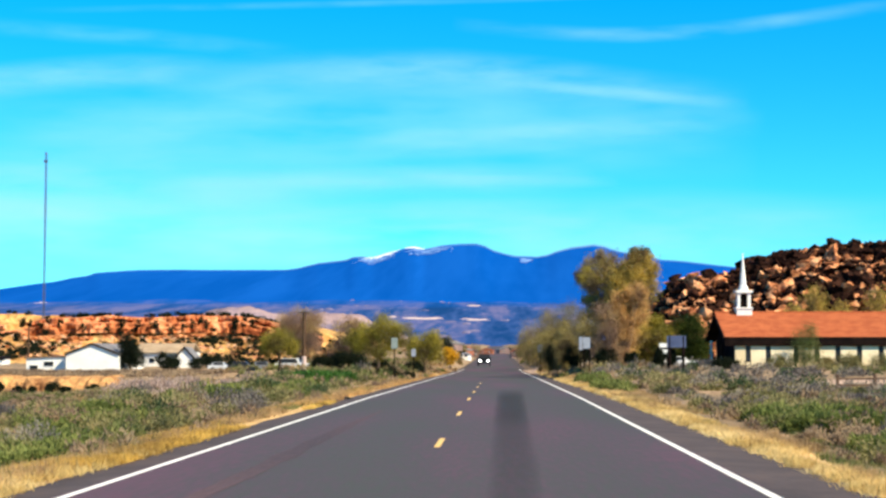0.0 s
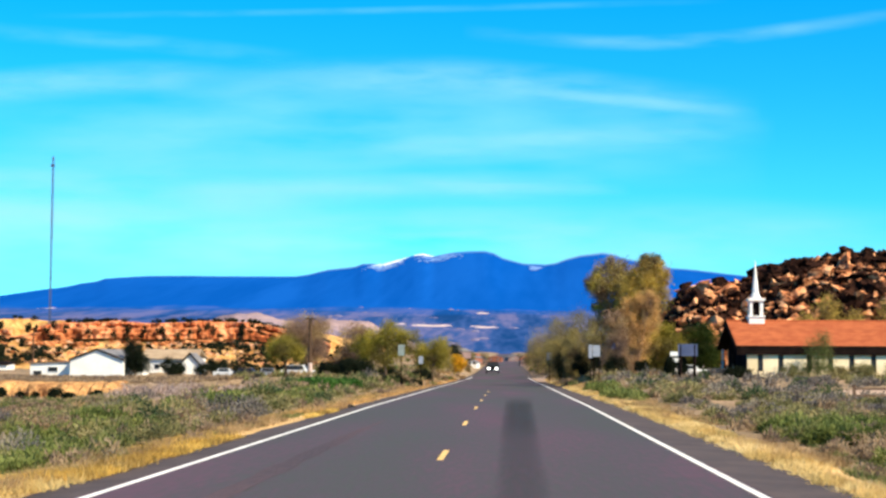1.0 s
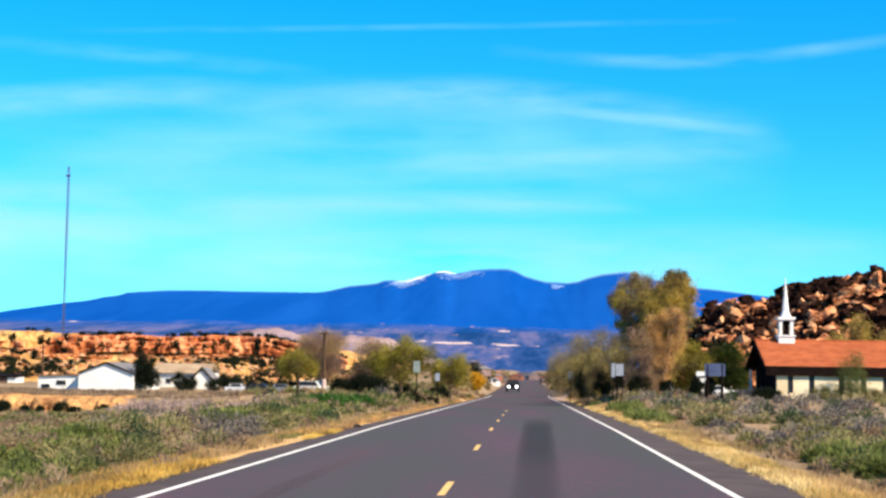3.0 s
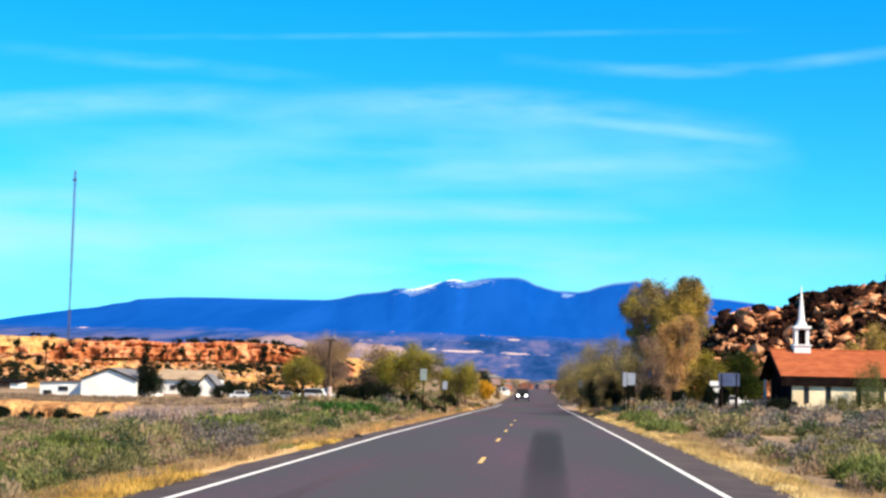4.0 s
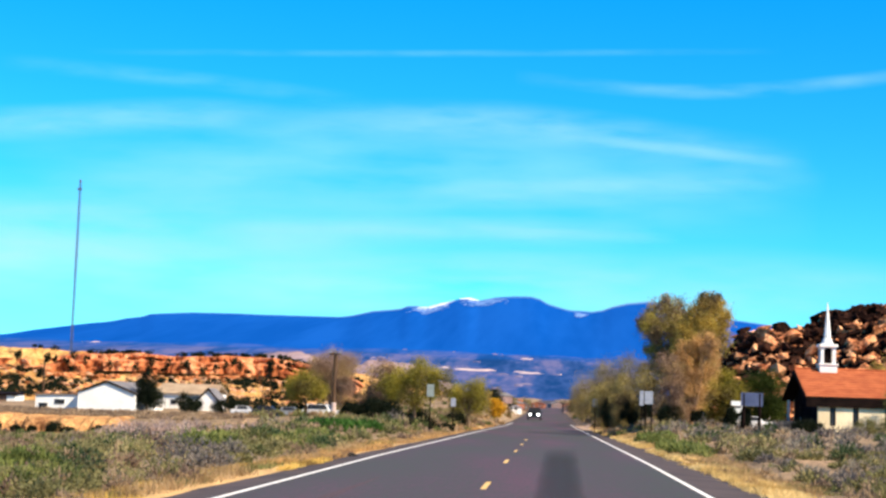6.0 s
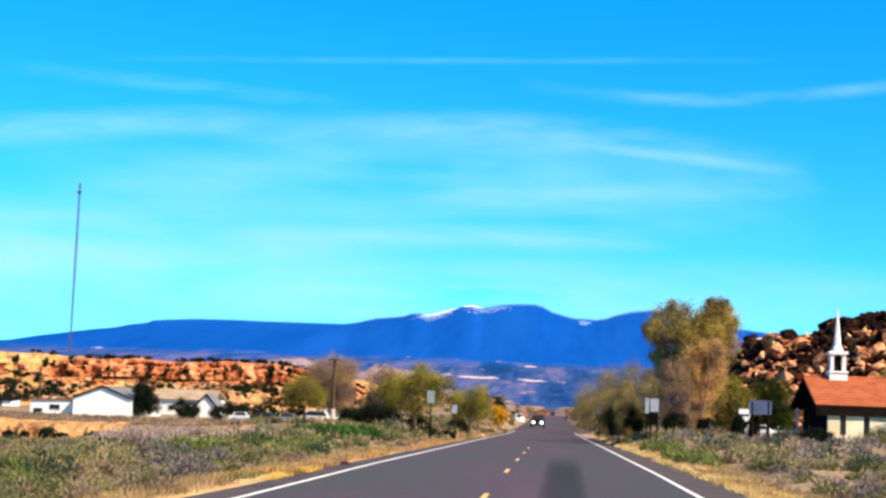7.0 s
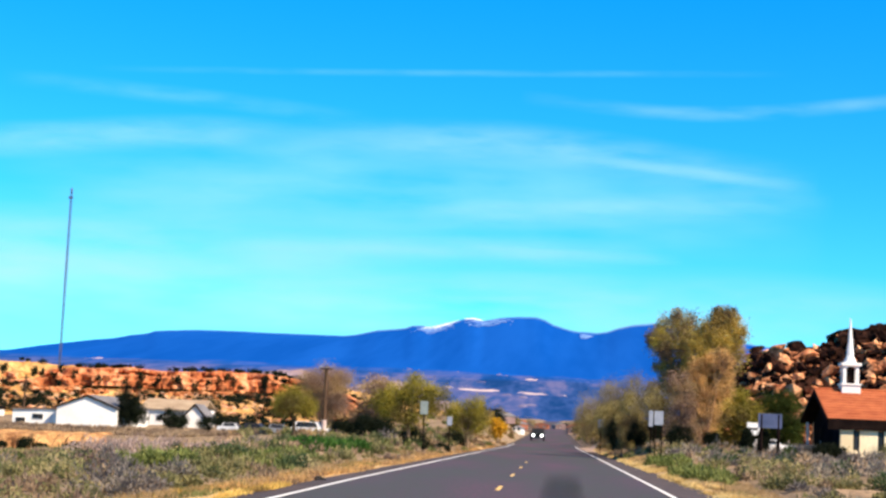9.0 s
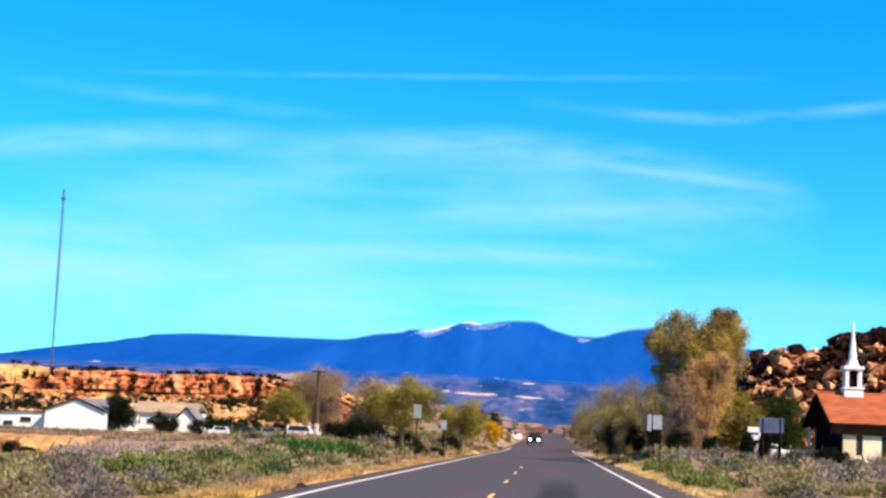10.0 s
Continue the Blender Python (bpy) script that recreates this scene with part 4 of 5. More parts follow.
def verge(name, n, x0, x1, y0, y1, seed, material, h=(0.03, 0.13), gap=-0.35):
    """A strip of dry grass along the road's edge, in tufts."""
    rs = np.random.RandomState(seed)
    y = y0 + (y1 - y0) * rs.uniform(0, 1, n) ** 1.9
    x = x0 + (x1 - x0) * rs.beta(1.2, 1.5, n)
    keep = np.array([noise.noise((a * 0.5, b * 0.12, seed * 1.7)) for a, b in zip(x, y)]) > gap
    x, y = x[keep], y[keep]
    n, k = len(x), 24
    tall = np.repeat(rs.uniform(0.5, 1.5, n), k)
    tx = np.repeat(x, k) + rs.normal(size=n * k) * 0.09
    ty = np.repeat(y, k) + rs.normal(size=n * k) * 0.12
    base = np.stack([tx, ty, ground_z(tx, ty)], 1)
    out = rs.normal(size=(n * k, 3)) * [0.06, 0.06, 0.0]
    out[:, 2] = rs.uniform(h[0], h[1], n * k) * tall
    side = unit(rs.normal(size=(n * k, 3)) * [1, 0.4, 0]) * (0.0025 + 0.00018 * np.maximum(ty[:, None], 6))
    return tagged(blades(name, base, out, side, material), "dry grass strip along the road shoulder", "grass", kind="stuff")


verge("dry_grass", 1900, XL - 0.75, XL - 2.7, 23, 56, 31, GRASS_DRY, gap=-0.18)
verge("dry_grass", 900, XL - 0.75, XL - 2.6, 12, 26, 40, GRASS_PALE, gap=-0.1)
verge("dry_grass", 1500, XL - 0.85, XL - 2.3, 50, 190, 39, LEAF_STRAW, gap=-0.05)
verge("dry_grass", 4000, XR + 1.25, XR + 2.5, 12, 190, 32, GRASS_PALE, gap=-0.22)
verge("dry_grass", 900, XL - 0.75, XL - 2.4, -26, 12.5, 37, GRASS_DRY)
verge("dry_grass", 900, XR + 1.25, XR + 2.5, -26, 12.5, 38, GRASS_PALE)
verge("tan_grass", 3000, XL - 1.2, XL - 3.4, 12, 190, 33, LEAF_TAN, (0.04, 0.18), -0.05)
verge("tan_grass", 2200, XR + 1.6, XR + 3.4, 12, 190, 34, LEAF_TAN, (0.04, 0.18), -0.05)
verge("green_grass", 1500, XL - 1.4, XL - 3.2, 12, 190, 35, LEAF_BRUSH, (0.03, 0.14), 0.05)
verge("green_grass", 1800, XR + 1.8, XR + 4.4, 12, 190, 36, LEAF_BRUSH, (0.03, 0.14), 0.05)
# growth beside the road where the walk begins
x, y, pt = field(rs, 1100, near=-26, far=15)
w = rs.uniform(0.35, 0.9, len(x))
spots = np.stack([x, y, w, w * rs.uniform(0.28, 0.5, len(x))], 1)
scatter("sagebrush", spots[::2], LEAF_SAGE, "grey-green sagebrush beside the road", 51, leaf=0.09, per=30, upright=0.2)
scatter("dry_brush", spots[1::2], LEAF_DRY, "dry tan brush beside the road", 52, leaf=0.09, per=26, upright=0.2)
# pale leafless brush before the yard
k = 60
spots = np.stack([rs.uniform(-23.4, -18.4, k), rs.uniform(99, 111, k), rs.uniform(0.7, 1.5, k), rs.uniform(0.4, 1.0, k)], 1)
low = np.stack([rs.uniform(-20, -12, 70), rs.uniform(84, 106, 70), rs.uniform(0.6, 1.3, 70), rs.uniform(0.3, 0.55, 70)], 1)
spots = np.concatenate([spots, low[low[:, 0] < -4 - low[:, 1] * 0.1]])
scatter("pale_brush", spots, LEAF_PALE, "pale pinkish leafless brush in the field", 71, leaf=0.045, per=330, upright=0.8)
# mixed low growth in the hollow before the bank
k = 900
x, y = rs.uniform(-44, -20, k), rs.uniform(78, 119, k)
w = rs.uniform(0.5, 1.3, k)
spots = np.stack([x, y, w, w * rs.uniform(0.14, 0.30, k)], 1)
for j, (material, label) in enumerate(((LEAF_SAGE, "low grey-green brush in the hollow"), (LEAF_DRY, "low dry tan brush in the hollow"), (LEAF_BRUSH, "low green brush in the hollow"))):
    scatter("hollow_brush", spots[j::3], material, label, 62 + j, leaf=0.05, per=190, upright=0.3)
# low grey growth on the open soil before the church
k = 110
w = rs.uniform(0.4, 1.0, k)
spots = np.stack([rs.uniform(8.2, 17, k), rs.uniform(48, 70, k), w, w * rs.uniform(0.22, 0.42, k)], 1)
scatter("grey_brush", spots[::2], LEAF_GREY, "low grey-mauve brush on open soil", 66, leaf=0.055, per=170, upright=0.3)
scatter("sagebrush", spots[1::2], LEAF_SAGE, "low grey-green brush on open soil", 67, leaf=0.055, per=170, upright=0.3)
# thin growth on the flat above the bank
x, y = rs.uniform(-58, -20, 700), rs.uniform(128.5, 141, 700)
spots = np.stack([x, y, rs.uniform(0.4, 1.1, 700), rs.uniform(0.04, 0.14, 700)], 1)
scatter("flat_brush", spots, LEAF_DRY, "low brown brush on the flat above the bank", 61, leaf=0.05, per=110, upright=0.3)

# scrub on the bluff
k = 1500
pick = rs.uniform(0, 1, k)
x = np.where(pick < 0.24, rs.uniform(-44, -16, k), np.where(pick < 0.5, rs.uniform(-69, -52, k), rs.uniform(-110, -20, k)))
crown = rs.uniform(0, 1, k) < 0.10
y = np.where(crown, rs.uniform(228, 235, k), rs.uniform(168, 214, k))
keep = np.array([noise.noise((a * 0.16, b * 0.05, 2.0)) for a, b in zip(x, y)]) + rs.normal(size=k) * 0.22 > -0.04
pos, out, side = [], [], []
for a, b, c in zip(x[keep], y[keep], crown[keep]):
    z = float(bluff_z(np.array([a]), np.array([b]))[0])
    if c:
        b = 217.2 - 5 * noise.fractal((a / 14, 213 / 14, 3.0), 1, 2, 4) + rs.uniform(0, 1)
        z = float(bluff_top(a)) + 0.3 * noise.fractal((a / 9, 0, 4.0), 1, 2, 4)
    w = rs.uniform(0.26, 0.85) ** 1.3
    p, o, s = leaf_cloud(rs, [(a, b, z + 0.22, w * (1.1 if c else 1.0), w, w * (0.36 if c else 0.62))], 260, 0.14, clumps=9)
    pos.append(p), out.append(o), side.append(s)
for a in rs.uniform(-68, -27, 30):
    b = 211.0 - 5 * noise.fractal((a / 14, 213 / 14, 3.0), 1, 2, 4)
    z = float(bluff_top(a)) * rs.uniform(0.66, 0.9)
    p, o, s = leaf_cloud(rs, [(a, b, z, rs.uniform(0.28, 0.45), 0.5, rs.uniform(0.4, 0.65))], 330, 0.15, clumps=10)
    pos.append(p), out.append(o), side.append(s)
tagged(blades("juniper_scrub", np.concatenate(pos), np.concatenate(out), np.concatenate(side), LEAF_DARK), "dark juniper scrub dotted over the bluff", "scrub", kind="stuff")


# ---- buildings ----
STUCCO = mat("cream_stucco", (0.70, 0.57, 0.36), (0.88, 0.76, 0.53), 0.7, 0.9, 0.25, 14, 0.2)
WHITE_WALL = mat("white_siding", (0.70, 0.70, 0.68), (0.86, 0.86, 0.85), 0.5, 0.7, 0.1, 12, 0.3)
WHITE_PAINT = mat("white_paint", (0.72, 0.72, 0.70), (0.85, 0.85, 0.84), 1.5, 0.5, 0.05, 10, 0.4)
ROOF_RED = mat("red_brown_shingles", (0.30, 0.075, 0.030), (0.44, 0.13, 0.052), 0.9, 0.9, 0.4, 14, 0.2)
ROOF_RED_B = mat("red_brown_shingle_course", (0.31, 0.078, 0.031), (0.43, 0.125, 0.05), 1.5, 0.9, 0.25, 14, 0.2, vary=0.05)
ROOF_GREY = mat("grey_metal_roof", (0.13, 0.12, 0.12), (0.24, 0.22, 0.21), 0.8, 0.55, 0.2, 10, 0.4)
ROOF_TAN = mat("tan_shingles", (0.30, 0.22, 0.15), (0.44, 0.34, 0.24), 0.8, 0.9, 0.3, 12, 0.2)
TRIM_DARK = mat("dark_brown_trim", (0.005, 0.003, 0.003), (0.014, 0.008, 0.007), 2.0, 0.9, 0.2, 8, 0.05)
# gable wall near-black: its shade is put into the colour
SHADE_WALL = mat("shade_black_gable", (0.004, 0.004, 0.006), (0.012, 0.010, 0.014), 1.2, 0.95, 0.5, 8, 0.02)
GLASS_DARK = mat("dark_window_glass", (0.012, 0.014, 0.018), (0.025, 0.028, 0.034), 1.0, 0.35, 0.0, 6, 0.25)
FADED_PINK = mat("faded_pink_paint", (0.50, 0.38, 0.36), (0.68, 0.56, 0.53), 1.5, 0.8, 0.1, 10, 0.2)
WOOD_POLE = mat("weathered_pole_wood", (0.055, 0.032, 0.02), (0.12, 0.07, 0.042), 2.0, 0.9, 0.5, 8, 0.2, stretch=(4, 4, 0.3))
STEEL = mat("galvanised_steel", (0.30, 0.31, 0.33), (0.45, 0.46, 0.48), 3.0, 0.5, 0.1, 8, 0.5, metal=0.6)
MAST_PAINT = mat("dull_mast_paint", (0.045, 0.065, 0.14), (0.08, 0.10, 0.19), 1.0, 0.6, 0.0, 8, 0.4)
SIGN_BLUE = mat("blue_grey_sign_back", (0.040, 0.055, 0.125), (0.072, 0.092, 0.185), 1.5, 0.5, 0.05, 8, 0.4)
SIGN_WHITE = mat("white_sign_face", (0.22, 0.24, 0.30), (0.32, 0.34, 0.40), 2.0, 0.4, 0.0, 8, 0.4)
SIGN_DULL = mat("dull_sign_face", (0.16, 0.20, 0.19), (0.26, 0.30, 0.29), 2.0, 0.5, 0.0, 8, 0.3)
INK = mat("black_sign_print", (0.02, 0.02, 0.02), (0.05, 0.05, 0.05), 3.0, 0.6, 0.0, 8, 0.3)
CAR_WHITE = mat("white_car_paint", (0.72, 0.72, 0.73), (0.80, 0.80, 0.80), 1.0, 0.25, 0.0, 10, 0.5, clear=0.6)
CAR_DARK = mat("dark_car_paint", (0.012, 0.013, 0.016), (0.03, 0.03, 0.035), 1.0, 0.3, 0.0, 10, 0.5, clear=0.6)
CAR_GREY = mat("grey_car_paint", (0.26, 0.27, 0.30), (0.34, 0.35, 0.38), 1.0, 0.3, 0.0, 10, 0.5, metal=0.4, clear=0.6)
RUBBER = mat("tyre_rubber", (0.012, 0.012, 0.012), (0.03, 0.03, 0.03), 6.0, 0.9, 0.2, 8, 0.2)
CHROME = mat("bright_rim", (0.45, 0.45, 0.46), (0.65, 0.65, 0.66), 3.0, 0.3, 0.0, 8, 0.5, metal=0.9)
LAMP = mat("lit_headlamp", (1.0, 0.98, 0.92), (1.0, 0.98, 0.95), 1.0, 0.2, 0.0, 8, 0.5, emit=4.0)
FENCE_WOOD = mat("grey_fence_wood", (0.10, 0.06, 0.045), (0.20, 0.13, 0.09), 2.0, 0.95, 0.5, 8, 0.1)


def quad_slab(bm, a, b, c, d, thick):
    """A slab whose upper face is a, b, c, d."""
    top = [Vector(p) for p in (a, b, c, d)]
    n = (top[1] - top[0]).cross(top[3] - top[0]).normalized() * thick
    vs = [bm.verts.new(p) for p in top] + [bm.verts.new(p - n) for p in top]
    bm.faces.new(vs[:4])
    bm.faces.new(vs[7:3:-1])
    for i in range(4):
        j = (i + 1) % 4
        bm.faces.new((vs[i], vs[i + 4], vs[j + 4], vs[j]))
    bmesh.ops.recalc_face_normals(bm, faces=bm.faces)
    return bm


def wall_with_openings(bm, x0, x1, z0, z1, openings, y0, y1):
    """A wall along x with real holes: openings are (xa, xb, za, zb) at one height."""
    za, zb = openings[0][2], openings[0][3]
    box(bm, x0, x1, y0, y1, z0, za)
    box(bm, x0, x1, y0, y1, zb, z1)
    cut = x0
    for xa, xb, *_ in openings:
        box(bm, cut, xa, y0, y1, za, zb)
        cut = xb
    box(bm, cut, x1, y0, y1, za, zb)
    return bm


def window(parent, x, z0, z1, w, y, frame_mat=None, name="window"):
    """A narrow window set back in its opening: frame and pane. Its face looks to -y."""
    bm = bmesh.new()
    t = 0.05
    for a in ((x - w / 2, x - w / 2 + t, z0, z1), (x + w / 2 - t, x + w / 2, z0, z1), (x - w / 2 + t, x + w / 2 - t, z0, z0 + t), (x - w / 2 + t, x + w / 2 - t, z1 - t, z1)):
        box(bm, a[0], a[1], y + 0.05, y + 0.11, a[2], a[3])
    fr = part(name, bm, frame_mat or TRIM_DARK, parent)
    part("pane", box(bmesh.new(), x - w / 2 + t, x + w / 2 - t, y + 0.075, y + 0.085, z0 + t, z1 - t), GLASS_DARK, fr)
    return fr


# church: long wall facing the road's approach, gable towards the road, steeple on the ridge
CX0, CX1, CY0, CY1, CZ, CE, CR = 17.7, 38.0, 114.0, 124.0, 0.55, 2.85, 4.70
church = empty("church", pose(0, 0, 0), "cream stucco church with red-brown roof and white steeple", "church")
wins = [18.6, 20.0, 21.95, 23.4, 24.85, 26.35, 27.85, 29.35, 30.85, 32.35, 33.85, 35.35]
part("front_wall", wall_with_openings(bmesh.new(), CX0, CX1, CZ - 0.4, CE, [(x - 0.18, x + 0.18, 1.12, 2.24) for x in wins], CY0, CY0 + 0.25), STUCCO, church)
part("back_wall", box(bmesh.new(), CX0, CX1, CY1 - 0.25, CY1, CZ - 0.4, CE), STUCCO, church)
for xa, xb in ((CX0, CX0 + 0.25), (CX1 - 0.25, CX1)):
    bm = bmesh.new()
    ya, yb, ym = CY0 + 0.253, CY1 - 0.253, (CY0 + CY1) / 2
    vs = [(ya, CZ - 0.4), (yb, CZ - 0.4), (yb, CE), (ym, CR - 0.2), (ya, CE)]
    lo, hi = [bm.verts.new((xa, y, z)) for y, z in vs], [bm.verts.new((xb, y, z)) for y, z in vs]
    bm.faces.new(lo), bm.faces.new(hi[::-1])
    for i in range(5):
        bm.faces.new((lo[i], hi[i], hi[(i + 1) % 5], lo[(i + 1) % 5]))
    bmesh.ops.recalc_face_normals(bm, faces=bm.faces)
    part("gable_wall", bm, SHADE_WALL, church, "gable wall with its shade painted near-black")
for x in wins:
    window(church, x, 1.12, 2.24, 0.36, CY0)
RX0, RX1, YM, OV = CX0 - 0.75, CX1 + 0.6, (CY0 + CY1) / 2, 0.14
roof = part("roof", quad_slab(bmesh.new(), (RX0, CY0 - OV, CE + 0.02), (RX1, CY0 - OV, CE + 0.02), (RX1, YM, CR), (RX0, YM, CR), 0.10), ROOF_RED, church)
part("roof", quad_slab(bmesh.new(), (RX1, CY1 + OV, CE + 0.02), (RX0, CY1 + OV, CE + 0.02), (RX0, YM, CR), (RX1, YM, CR), 0.10), ROOF_RED, church)
for i in range(11):
    a, b = i / 11, (i + 0.94) / 11
    ya, yb = CY0 - OV + (YM - CY0 + OV) * a, CY0 - OV + (YM - CY0 + OV) * b
    za, zb = CE + 0.02 + (CR - CE - 0.02) * a, CE + 0.02 + (CR - CE - 0.02) * b
    part("shingle_course", quad_slab(bmesh.new(), (RX0 + 0.02, ya, za + 0.024), (RX1 - 0.02, ya, za + 0.024), (RX1 - 0.02, yb, zb + 0.008), (RX0 + 0.02, yb, zb + 0.008), 0.03), ROOF_RED_B, roof)
part("ridge_cap", cyl(bmesh.new(), (RX0, YM, CR + 0.02), (RX1, YM, CR + 0.02), 0.09, 0.09, 8), ROOF_RED, roof)
# board made 0.6 m deep, so it also stands for the eave's shadow
part("fascia", box(bmesh.new(), RX0, RX1, CY0 - OV - 0.04, CY0 - OV, CE - 0.60, CE + 0.03), TRIM_DARK, church, "dark brown fascia board, deepened to stand for the eave shadow")
part("soffit", box(bmesh.new(), CX0, CX1, CY0 - OV, CY0 - 0.003, CE - 0.39, CE - 0.34), TRIM_DARK, church, "dark soffit")
# dark slabs added below the gable overhang to stand for its shade
for ya, sgn in ((CY0 - OV, 1), (CY1 + OV, -1)):
    q = [(RX0 + 0.003, ya, CE - 0.095), (CX0 - 0.003, ya, CE - 0.095), (CX0 - 0.003, YM, CR - 0.115), (RX0 + 0.003, YM, CR - 0.115)]
    part("overhang_shade", quad_slab(bmesh.new(), *(q if sgn > 0 else (q[1], q[0], q[3], q[2])), 0.12), TRIM_DARK, church, "dark slab standing for the shade under the gable overhang")
part("barge_board", quad_slab(bmesh.new(), (RX0 - 0.05, CY0 - OV, CE - 0.02), (RX0 - 0.003, CY0 - OV, CE - 0.02), (RX0 - 0.003, YM, CR - 0.04), (RX0 - 0.05, YM, CR - 0.04), 0.22), TRIM_DARK, church)
part("barge_board", quad_slab(bmesh.new(), (RX0 - 0.003, CY1 + OV, CE - 0.02), (RX0 - 0.05, CY1 + OV, CE - 0.02), (RX0 - 0.05, YM, CR - 0.04), (RX0 - 0.003, YM, CR - 0.04), 0.22), TRIM_DARK, church)
door = part("door", box(bmesh.new(), CX0 - 0.05, CX0 - 0.003, 120.3, 121.4, CZ, 2.4), TRIM_DARK, church, "dark door in the gable")
part("door_handle", cyl(bmesh.new(), (CX0 - 0.10, 120.4, 1.3), (CX0 - 0.10, 120.4, 1.6), 0.02, 0.02, 6), STEEL, door)
part("porch_post", box(bmesh.new(), CX0 - 0.62, CX0 - 0.48, 122.6, 122.74, CZ - 0.1, 2.7), WHITE_PAINT, church)
# steeple
SX, SY = 19.05, 119.0
steeple = part("steeple_base", box(bmesh.new(), SX - 0.56, SX + 0.56, SY - 0.56, SY + 0.56, 4.3, 4.98, 0.03), WHITE_PAINT, church, "white boxed steeple base")
part("base_cornice", box(bmesh.new(), SX - 0.63, SX + 0.63, SY - 0.63, SY + 0.63, 4.983, 5.09, 0.02), WHITE_PAINT, steeple)
for dx in (-0.38, 0.38):
    for dy in (-0.38, 0.38):
        part("lantern_post", box(bmesh.new(), SX + dx - 0.10, SX + dx + 0.10, SY + dy - 0.10, SY + dy + 0.10, 5.093, 6.15, 0.01), WHITE_PAINT, steeple)
part("lantern_core", box(bmesh.new(), SX - 0.25, SX + 0.25, SY - 0.25, SY + 0.25, 5.093, 6.15), TRIM_DARK, steeple, "dark solid core behind the belfry openings")
for s in range(4):
    bm = bmesh.new()
    prism(bm, [(-0.28, 0.82), (-0.28, 0.66), (-0.2, 0.74), (0, 0.79), (0.2, 0.74), (0.28, 0.66), (0.28, 0.82)], -0.47, -0.40)
    bm.transform(Matrix.Translation((SX, SY, 5.333)) @ Matrix.Rotation(s * math.pi / 2, 4, "Z"))
    part("lantern_arch", bm, WHITE_PAINT, steeple)
part("lantern_cornice", box(bmesh.new(), SX - 0.60, SX + 0.60, SY - 0.60, SY + 0.60, 6.153, 6.34, 0.03), WHITE_PAINT, steeple)
bm = bmesh.new()
bmesh.ops.create_cone(bm, cap_ends=True, segments=8, radius1=0.42, radius2=0.20, depth=0.5, matrix=Matrix.Translation((SX, SY, 6.593)))
part("spire_foot", bm, WHITE_PAINT, steeple)
bm = bmesh.new()
bmesh.ops.create_cone(bm, cap_ends=True, segments=8, radius1=0.235, radius2=0.02, depth=2.25, matrix=Matrix.Translation((SX, SY, 7.97)))
part("spire", bm, WHITE_PAINT, steeple, "slender white spire")


def gable_house(name, x0, x1, y0, y1, z0, eave, peak, wall, roof_mat, label, openings=(), over=0.18, turn=0.0, group="", rake=None):
    """A small house with its gable towards -y; openings are (x, z0, z1, w, dark door or window)."""
    root = empty(name, pose((x0 + x1) / 2, y0, z0, 0, 0, turn), label, "house", group)
    w, d, e, p = (x1 - x0) / 2, y1 - y0, eave - z0, peak - z0
    part("wall", prism(bmesh.new(), [(-w, -0.4), (w, -0.4), (w, e), (0, p - 0.06), (-w, e)], 0, d), wall, root)
    k = (p - e) / w
    for s in (-1, 1):
        a, b = (s * (w + over), -over, e - k * over + 0.06), (0, -over, p + 0.06)
        c, dd = (0, d + over, p + 0.06), (s * (w + over), d + over, e - k * over + 0.06)
        side = part("roof", quad_slab(bmesh.new(), *((a, b, c, dd) if s < 0 else (dd, c, b, a)), 0.08), roof_mat, root)
        if rake:
            ra, rb = (a[0], -over - 0.04, a[2] + 0.02), (0, -over - 0.04, b[2] + 0.02)
            rc, rd = (0, -over - 0.003, b[2] + 0.02), (a[0], -over - 0.003, a[2] + 0.02)
            part("rake_board", quad_slab(bmesh.new(), *((ra, rb, rc, rd) if s < 0 else (rd, rc, rb, ra)), 0.15), rake, side, "dark board along the gable edge")
    for x, a, b, ww, kind in openings:
        o = part(kind, box(bmesh.new(), x - ww / 2 - 0.04, x + ww / 2 + 0.04, -0.05, -0.003, a - 0.04, b + 0.04), WHITE_PAINT if kind == "window" else TRIM_DARK, root)
        part("pane" if kind == "window" else "panel", box(bmesh.new(), x - ww / 2, x + ww / 2, -0.07, -0.053, a, b), GLASS_DARK, o)
    return root


gable_house("shed", -38.3, -33.4, 146, 155, 0.2, 1.70, 2.62, WHITE_WALL, ROOF_GREY, "white gabled metal shed with grey roof in the field", over=0.12, turn=-2, rake=TRIM_DARK)
annex = empty("annex", pose(-40.4, 147.2, 0.15), "low white flat-roofed annex beside the shed", "building")
part("wall", box(bmesh.new(), -1.85, 1.85, 0, 5, -0.4, 1.22), WHITE_WALL, annex)
part("roof", quad_slab(bmesh.new(), (-2.0, -0.15, 1.26), (2.0, -0.15, 1.40), (2.0, 5.1, 1.40), (-2.0, 5.1, 1.26), 0.12), FENCE_WOOD, annex, "brown roof edge")
for x, a, b, w in ((-1.15, -0.1, 0.5, 0.75), (0.25, 0.45, 0.85, 0.85)):
    o = part("window", box(bmesh.new(), x - w / 2 - 0.04, x + w / 2 + 0.04, -0.05, -0.003, a - 0.04, b + 0.04), WHITE_PAINT, annex)
    part("pane", box(bmesh.new(), x - w / 2, x + w / 2, -0.07, -0.053, a, b), GLASS_DARK, o)
hut = empty("hut", pose(-51.32, 165, 0.22), "small dark-roofed hut with a white end far in the field", "building")
part("wall", box(bmesh.new(), -2.6, 0.52, 0, 2.6, -0.4, 1.0), FENCE_WOOD, hut)
